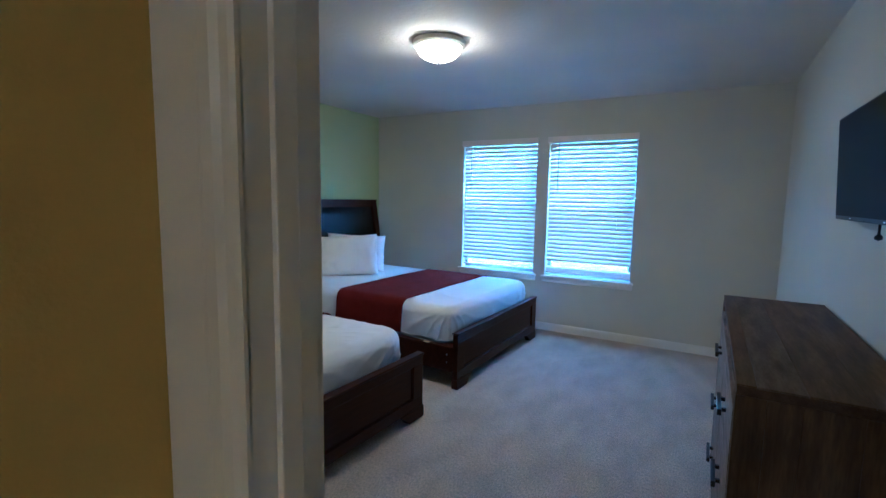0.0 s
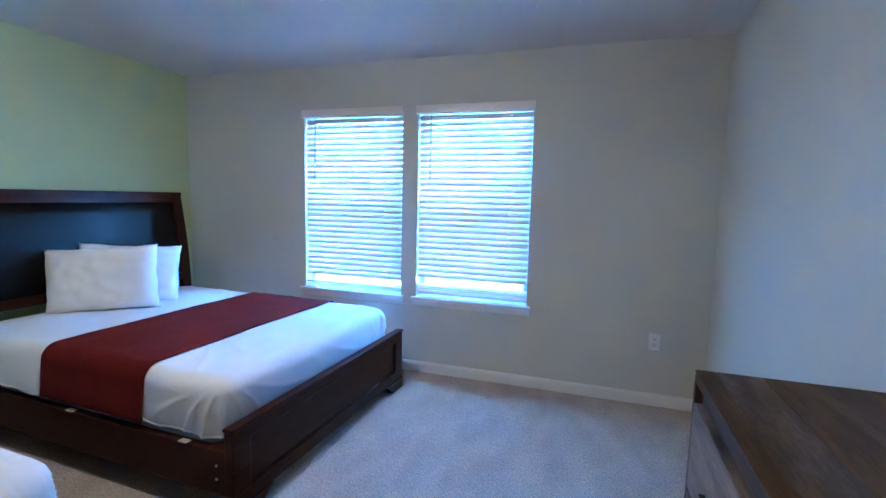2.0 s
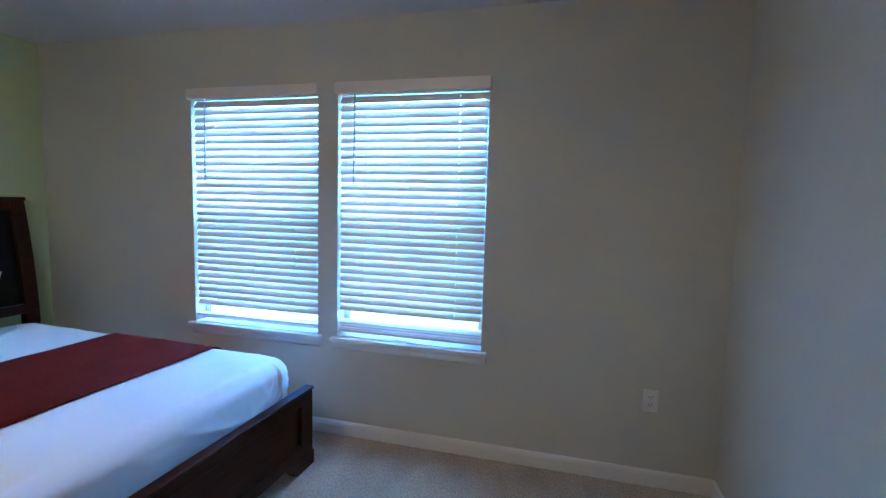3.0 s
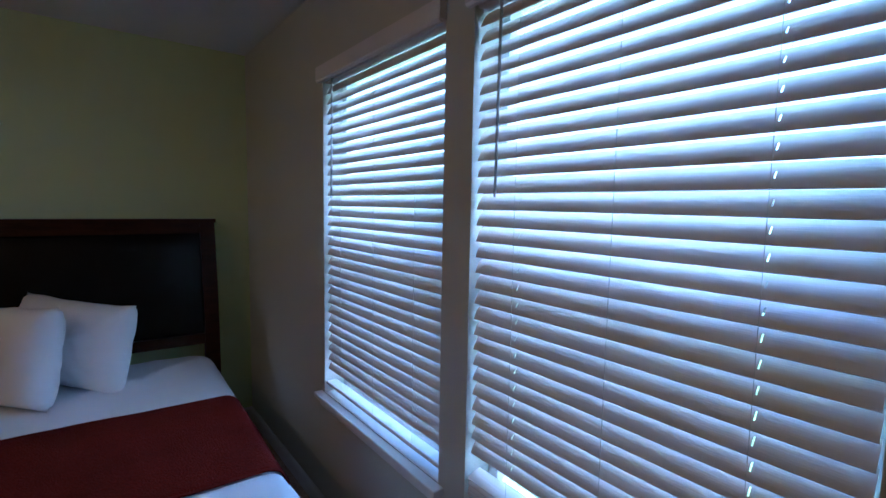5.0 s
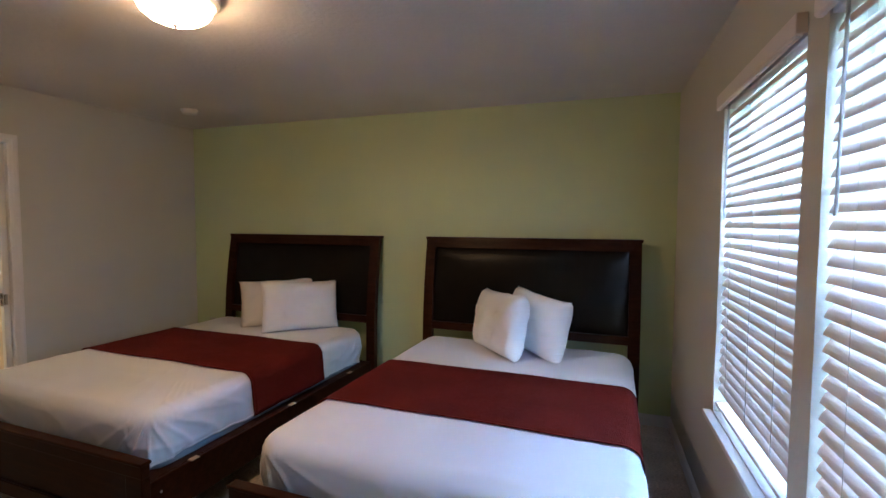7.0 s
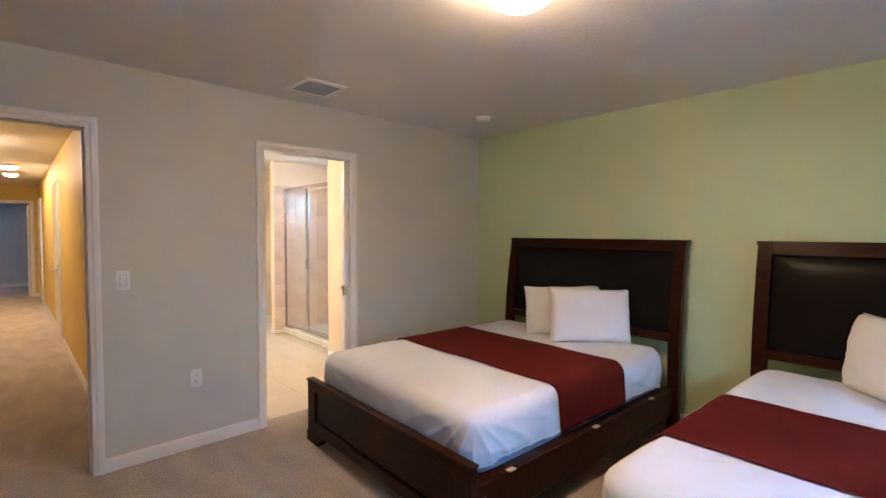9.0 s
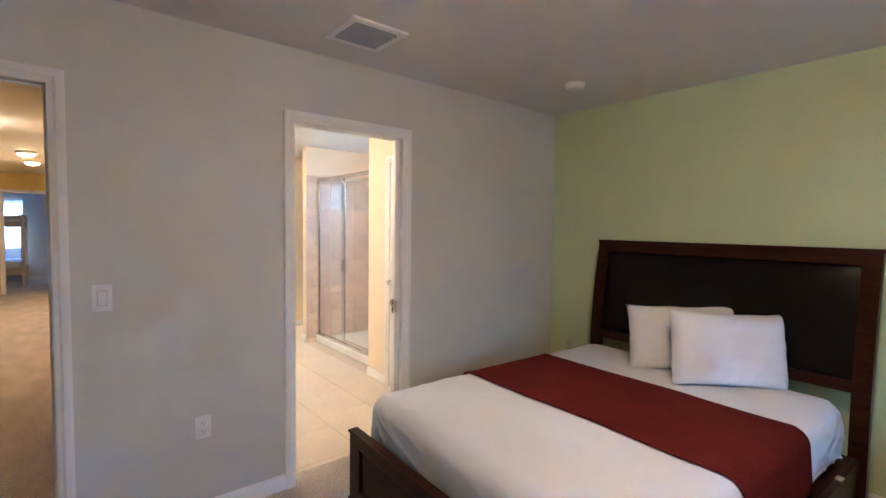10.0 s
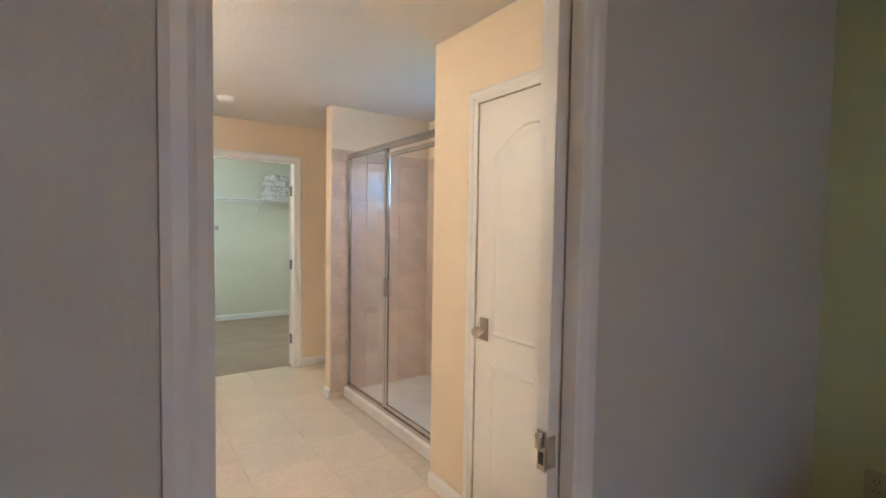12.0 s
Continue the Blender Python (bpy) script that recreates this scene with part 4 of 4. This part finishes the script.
part("header", box(bmesh.new(), -0.022, 0.004, 1.925, 0.022, L, 1.965, 0.003), CHROME, enc)
for y, wdt in ((0.004, 0.025), (0.645, 0.03), (L - 0.027, 0.025)):
    part("post", box(bmesh.new(), -0.014, y, 0.03, 0.014, y + wdt, 1.925, 0.003), CHROME, enc)
p1 = part("fixed_pane", box(bmesh.new(), -0.003, 0.029, 0.03, 0.003, 0.645, 1.925), SHOWERGLASS, enc, "slightly misted glass")
p1.visible_shadow = False
sd = bmesh.new()
for q in ((-0.01, 0.678, 0.04, 0.012, 0.703, 1.895), (-0.01, L - 0.055, 0.04, 0.012, L - 0.03, 1.895), (-0.01, 0.703, 0.04, 0.012, L - 0.055, 0.065), (-0.01, 0.703, 1.865, 0.012, L - 0.055, 1.895)):
    box(sd, *q, bevel=0.003)
door = part("shower_door", sd, CHROME, enc)
p2 = part("door_pane", box(bmesh.new(), -0.003, 0.703, 0.065, 0.003, L - 0.055, 1.865), SHOWERGLASS, door, "slightly misted glass")
p2.visible_shadow = False
part("door_pull", box(bmesh.new(), 0.012, 0.672, 0.86, 0.04, 0.70, 0.99, 0.004), CHROME, door)
hd = new("shower_head")
hd.parent, hd.location = bpy.data.objects["wall_shower_north"], (0.40, SY1, 2.12)
part("arm", rod(bmesh.new(), (0, 0, 0), (0, -0.10, -0.03), 0.009, n=10), CHROME, hd)
part("rose", rod(bmesh.new(), (0, -0.10, -0.03), (0, -0.14, -0.07), 0.014, 0.038, 18), CHROME, hd)

# window out of view, assumed as the source of bluish light on the tiles
swn = thing("shower_window", (-0.06, -1.9, 1.62), "unseen small high window assumed over the shower tiles", "window")
swn["kind"] = "structure"
swf = bmesh.new()
for q in ((-0.02, -0.3, 0, 0.02, -0.265, 0.48), (-0.02, 0.265, 0, 0.02, 0.3, 0.48), (-0.02, -0.265, 0, 0.02, 0.265, 0.035), (-0.02, -0.265, 0.445, 0.02, 0.265, 0.48)):
    box(swf, *q, bevel=0.003)
part("window_frame", swf, VINYL, swn)
pp = part("pane", box(bmesh.new(), -0.003, -0.265, 0.035, 0.003, 0.265, 0.445), GLASS, swn)
pp.visible_shadow = False

# area lamp added in that opening to strengthen the bluish light
sl = new("shower_skylight", bpy.data.lights.new("shower_skylight", "AREA"))
sl.data.shape, sl.data.size, sl.data.size_y = "RECTANGLE", 0.52, 0.40
sl.data.energy, sl.data.color = 0.06, (0.82, 0.9, 1.0)
sl.matrix_world = look((-0.075, -1.9, 1.86), (0.5, -2.5, 1.5))

# unseen globes, added as a source for the bathroom's warm light
vl = thing("vanity_light", (3.08, -2.0, 2.08), "unseen row of lit frosted globes added to light the bathroom", "wall lamp")
part("bar", box(bmesh.new(), -0.04, -0.45, -0.05, 0, 0.45, 0.05, 0.004), CHROME, vl)
for k in range(4):
    part("globe", lathe(bmesh.new(), [(0, -0.06), (0.03, -0.052), (0.052, -0.03), (0.06, 0), (0.052, 0.03), (0.03, 0.052), (0, 0.06)], 20, (-0.1, -0.33 + 0.22 * k, 0)), BATHFILL, vl, smooth=True)

# closet contents
shelf = thing("wire_shelf", (0.1, CB, 1.83), "white wire closet shelf along the back wall", "shelf")
for y, z in ((0.012, 0), (0.16, 0), (0.30, 0), (0.305, -0.032)):
    part("rail", rod(bmesh.new(), (0, y, z), (2.97, y, z), 0.0065, n=8), PLATE, shelf)
wr = bmesh.new()
for k in range(100):
    rod(wr, (0.02 + k * 0.0297, 0.01, 0.005), (0.02 + k * 0.0297, 0.30, 0.005), 0.0016, n=5)
part("wires", wr, PLATE, shelf)
for x in (0.55, 1.7):
    part("brace", rod(bmesh.new(), (x, 0.005, -0.26), (x, 0.29, -0.005), 0.005, n=8), PLATE, shelf)
z = 1.837
for k, (sx, sy, sz, a) in enumerate(((0.36, 0.28, 0.07, 2), (0.34, 0.27, 0.075, -4), (0.36, 0.27, 0.07, 6), (0.33, 0.26, 0.08, -8), (0.30, 0.24, 0.085, 10))):
    tw = part("folded_towel", soft_box(sx, sy, sz, 0.034, (24, 18, 8), 0.045, 6, k * 3.0), TOWEL, None, "", True)
    tw.matrix_basis = pose(0.36 + (0, 0.03, -0.02, 0.04, -0.01)[k], CB + 0.17 + (0, 0.02, 0.03, 0.01, 0.03)[k], z, 0, 0, 1.6 * a)
    tagged(tw, "folded white towel in a stack on the wire shelf", "towel", "stacked towels")
    z += sz - 0.002
hk = thing("wall_hook", (1.23, CB, 1.40), "brushed metal hook on the closet wall", "hook")
part("plate", box(bmesh.new(), -0.07, 0, -0.035, 0.07, 0.006, 0.035, 0.003), NICKEL, hk)
part("bar", rod(bmesh.new(), (-0.06, 0.035, 0.0), (0.06, 0.035, 0.0), 0.011, n=10), NICKEL, hk)
part("arm", rod(bmesh.new(), (0.05, 0.004, 0.0), (0.05, 0.036, 0.0), 0.009, n=10), NICKEL, hk)
# unseen dome added to brighten the closet
dome_lamp((1.6, -5.3, H), CLOSETFILL, "unseen lit dome added to light the closet", 0.14)

# ---- hall and the bedroom beyond it ----
HX0, HX1, HY = 3.19, 5.0, -10.2
FD = (3.335, 4.19)
fixed("floor_hall", [(3.08, -13.2, -0.1, 5.6, -T, 0)], CARPET, "beige carpet running along the hall", "floor")
fixed("ceiling_hall", [(3.08, -13.2, H, 5.6, -T, H + 0.1)], CEIL, "textured ceiling of the hall", "ceiling")
fixed("wall_hall_west", [(3.08, HY, 0, 3.19, CB - 0.12, H), (3.1895, CB - 0.12, 0, 3.193, -T, H)], CREAM, "warm cream hall wall", "wall")
fixed("wall_hall_east", [(HX1, HY, 0, HX1 + 0.1, -T, H)], CREAM, "warm cream hall wall opposite", "wall")
fixed("wall_hall_north", [(W + 0.12, -T, 0, HX1 + 0.1, 0, H)], CREAM, "cream wall closing the hall", "wall")
fixed("wall_hall_face", [(3.1935, -T - 0.003, 0, ED[0] - 0.001, -T, H), (ED[1] + 0.001, -T - 0.003, 0, W + 0.12, -T, H), (ED[0] - 0.001, -T - 0.003, DH + 0.001, ED[1] + 0.001, -T, H)], CREAM, "cream hall face of the doorway wall", "wall")
fixed("wall_hall_far", [(3.08, HY - 0.11, 0, FD[0], HY, H), (FD[1], HY - 0.11, 0, 5.6, HY, H), (FD[0], HY - 0.11, DH, FD[1], HY, H)], CREAM, "cream wall at the hall's far end", "wall")
# board added over a wall strip that reads beige like the casing
fixed("trim", [(3.1940, -T - 0.013, 0, ED[0] - CW - 0.001, -T - 0.0035, DH + CW)], TRIM, "white flat board added over the wall strip beside the hall door casing", "door trim")
casing("trim", *FD, DH, HY, 1, "white casing round the far bedroom doorway")
fixed("door_4", [(FD[0], HY - 0.11, 0, FD[0] + 0.012, HY, DH), (FD[1] - 0.012, HY - 0.11, 0, FD[1], HY, DH)], TRIM, "white jamb of the far bedroom doorway", "door jamb")
fixed("wall_far_room", [(3.0, -13.2, 0, 3.08, HY - 0.11, H), (5.5, -13.2, 0, 5.6, HY - 0.11, H), (3.08, -13.2, 0, 4.02, -13.05, H), (5.02, -13.2, 0, 5.5, -13.05, H),
                        (4.02, -13.2, 0, 5.02, -13.05, 0.8), (4.02, -13.2, 2.05, 5.02, -13.05, H)], GREYBLUE, "grey walls of the far bedroom with a window", "wall")
baseboard((3.193, HY), (3.193, -T), 1, 0)
baseboard((3.19, HY), (FD[0] - CW, HY), 0, 1)
baseboard((3.08, -13.05), (5.5, -13.05), 0, 1)
panel_door("panel_door", pose(FD[0] + 0.02, HY - 0.11, 0, 0, 0, -96), 0.58, 2.02, "white door standing open into the far bedroom", 1, 0.95)
panel_door("panel_door", pose(3.225, -5.05, 0, 0, 0, 90), 0.72, 2.03, "white moulded hall closet door, closed", 1, 0.95)
for y0, y1 in ((-5.05, -4.33), (-9.7, -8.9)):
    bm = bmesh.new()
    strip(bm, [[(3.193 + v * 1.3, py + dy * (CW - u), pz + dz * (CW - u)) for u, v in prof] for (py, pz), (dy, dz) in
               (((y0, 0), (-1, 0)), ((y0, DH), (-1, 1)), ((y1, DH), (1, 1)), ((y1, 0), (1, 0)))])
    tagged(part("trim", bm, TRIM), "white casing round a hall door", "door trim", kind="structure")
panel_door("panel_door", pose(3.215, -9.7, 0, 0, 0, 90), 0.80, 2.03, "white hall door near the far end", -1, 0.95)
dome_lamp((3.65, -6.1, H), HALLBULB, "lit dome lamp on the hall ceiling", 0.11, 0.35)
dome_lamp((3.63, -7.35, H), HALLBULB, "second lit dome lamp on the hall ceiling", 0.11, 0.35)
dome_lamp((4.02, -3.74, H), HALLBULB, "lit dome lamp over the near hall", 0.10)

fw = thing("window_far", (4.52, -13.162, 0.8), "white window in the far bedroom", "window")
fw["kind"] = "structure"
fwf = bmesh.new()
for q in ((-0.5, -0.03, 0, -0.46, 0.03, 1.25), (0.46, -0.03, 0, 0.5, 0.03, 1.25), (-0.46, -0.03, 0, 0.46, 0.03, 0.04), (-0.46, -0.03, 1.21, 0.46, 0.03, 1.25), (-0.46, -0.03, 0.6, 0.46, 0.03, 0.64)):
    box(fwf, *q)
part("window_frame", fwf, VINYL, fw)
fb = thing("window_blind", (4.52, -13.095, 2.045), "white horizontal blind lowered in the far bedroom window", "blind")
part("headrail", box(bmesh.new(), -0.5, -0.025, -0.05, 0.5, 0.025, 0, 0.003), SLAT, fb)
me = None
for k in range(26):
    if me:
        ob = new("slat", me)
        ob.parent = fb
    else:
        ob = part("slat", slat_mesh(0.49, 0.0254, radians(-70)), SLAT, fb)
        me = ob.data
    ob.location.z = -0.075 - 0.0445 * k
part("bottom_rail", box(bmesh.new(), -0.49, -0.022, -1.225, 0.49, 0.022, -1.208, 0.003), SLAT, fb)

fl = new("far_window_daylight", bpy.data.lights.new("far_window_daylight", "AREA"))
fl.data.shape, fl.data.size, fl.data.size_y = "RECTANGLE", 0.9, 1.15
fl.data.energy, fl.data.color = 0.1, (0.95, 0.97, 1.0)
fl.matrix_world = look((4.52, -13.128, 1.42), (4.52, -10, 1.42))

bunk = thing("bunk_bed", (3.93, -11.7, 0), "cream-painted wooden bunk bed with white bedding", "bunk bed")
for x in (0, 1.36):
    for y in (0, -1.2):
        part("post", box(bmesh.new(), x, y - 0.045, 0, x + 0.07, y + 0.045, 1.62, 0.006), CREAMWOOD, bunk)
for z, h in ((0.26, 0.16), (1.34, 0.13), (1.53, 0.06)):
    for y in (0, -1.2):
        part("side_rail", box(bmesh.new(), 0.07, y - 0.014, z, 1.36, y + 0.014, z + h, 0.004), CREAMWOOD, bunk)
    for x in (0.02, 1.38):
        part("end_rail", box(bmesh.new(), x, -1.155, z, x + 0.028, -0.045, z + h, 0.004), CREAMWOOD, bunk)
for z in (0.42, 1.42):
    mt = part("mattress", soft_box(1.28, 1.12, 0.15, 0.05, (14, 12, 6), 0.006, 4, z), SHEET, bunk, "white bedding", True)
    mt.location = (0.715, -0.6, z)

# ---- outdoors ----
bm = bmesh.new()
bmesh.ops.create_grid(bm, x_segments=2, y_segments=2, size=600)
gr = tagged(part("ground", bm, GRASS), "grassy ground outside the windows", "ground", kind="structure")
gr.location.z = -0.4

# ---- tiles ----
def tiles(parent, rects, make, material):
    """One object for each tile; alike tiles share a mesh."""
    kept = {}
    for a0, b0, a1, b1 in rects:
        if a1 - a0 < 0.012 or b1 - b0 < 0.012:
            continue
        key = (round(a1 - a0, 4), round(b1 - b0, 4))
        if key not in kept:
            kept[key] = part("tile", make(*key), material, parent)
            ob = kept[key]
        else:
            ob = new("tile", kept[key].data)
            ob.parent = parent
        yield ob, a0, b0


G, TS = 0.0022, 0.435
rects = []
for i in range(-3, 6):
    x0 = 0.94 + TS * i
    off = TS / 2 if i % 2 else 0
    for k in range(-8, 8):
        y0 = -1.90 + off + TS * k
        for lx, hx, ly, hy in ((BX, 3.08, CY - T, -T), (0.0, BX, CY, SY0 - 0.115)):
            rects.append((max(x0, lx), max(y0, ly), min(x0 + TS, hx), min(y0 + TS, hy)))
floor_bath = bpy.data.objects["floor_bath"]
for ob, x, y in tiles(floor_bath, rects, lambda a, b: box(bmesh.new(), G / 2, G / 2, -0.006, a - G / 2, b - G / 2, 0.0, 0.0012, 1), FLOORTILE):
    ob.location = (x, y, 0)
ST = 0.325
for wall_name, span in (("wall_wing", (0.013, WX)), ("wall_house_west", (SY0, SY1))):
    parent = bpy.data.objects[wall_name]
    rects = []
    for k in range(7):
        z0 = 0.048 + ST * k
        u = span[1] if wall_name == "wall_wing" else span[0]
        for i in range(6):
            a0 = span[1] - ST * (i + 1) if wall_name == "wall_wing" else span[0] + ST * i
            a0, a1 = max(a0, span[0]), min(a0 + ST, span[1])
            z1 = min(z0 + ST, 2.09)
            if wall_name == "wall_house_west" and a1 > -2.2 and z1 > 1.62:
                a1 = min(a1, -2.2) if a0 < -2.2 else a1
                z1 = z1 if a0 < -2.2 else min(z1, 1.62)
            rects.append((a0, z0, a1, z1))
    if wall_name == "wall_wing":
        for ob, x, z in tiles(parent, rects, lambda a, b: box(bmesh.new(), G / 2, -0.011, G / 2, a - G / 2, 0.0, b - G / 2, 0.0012, 1), WALLTILE):
            ob.location = (x, SY0, z)
    else:
        for ob, y, z in tiles(parent, rects, lambda a, b: box(bmesh.new(), 0.0005, G / 2, G / 2, 0.012, a - G / 2, b - G / 2, 0.0012, 1), WALLTILE):
            ob.location = (0, y, z)
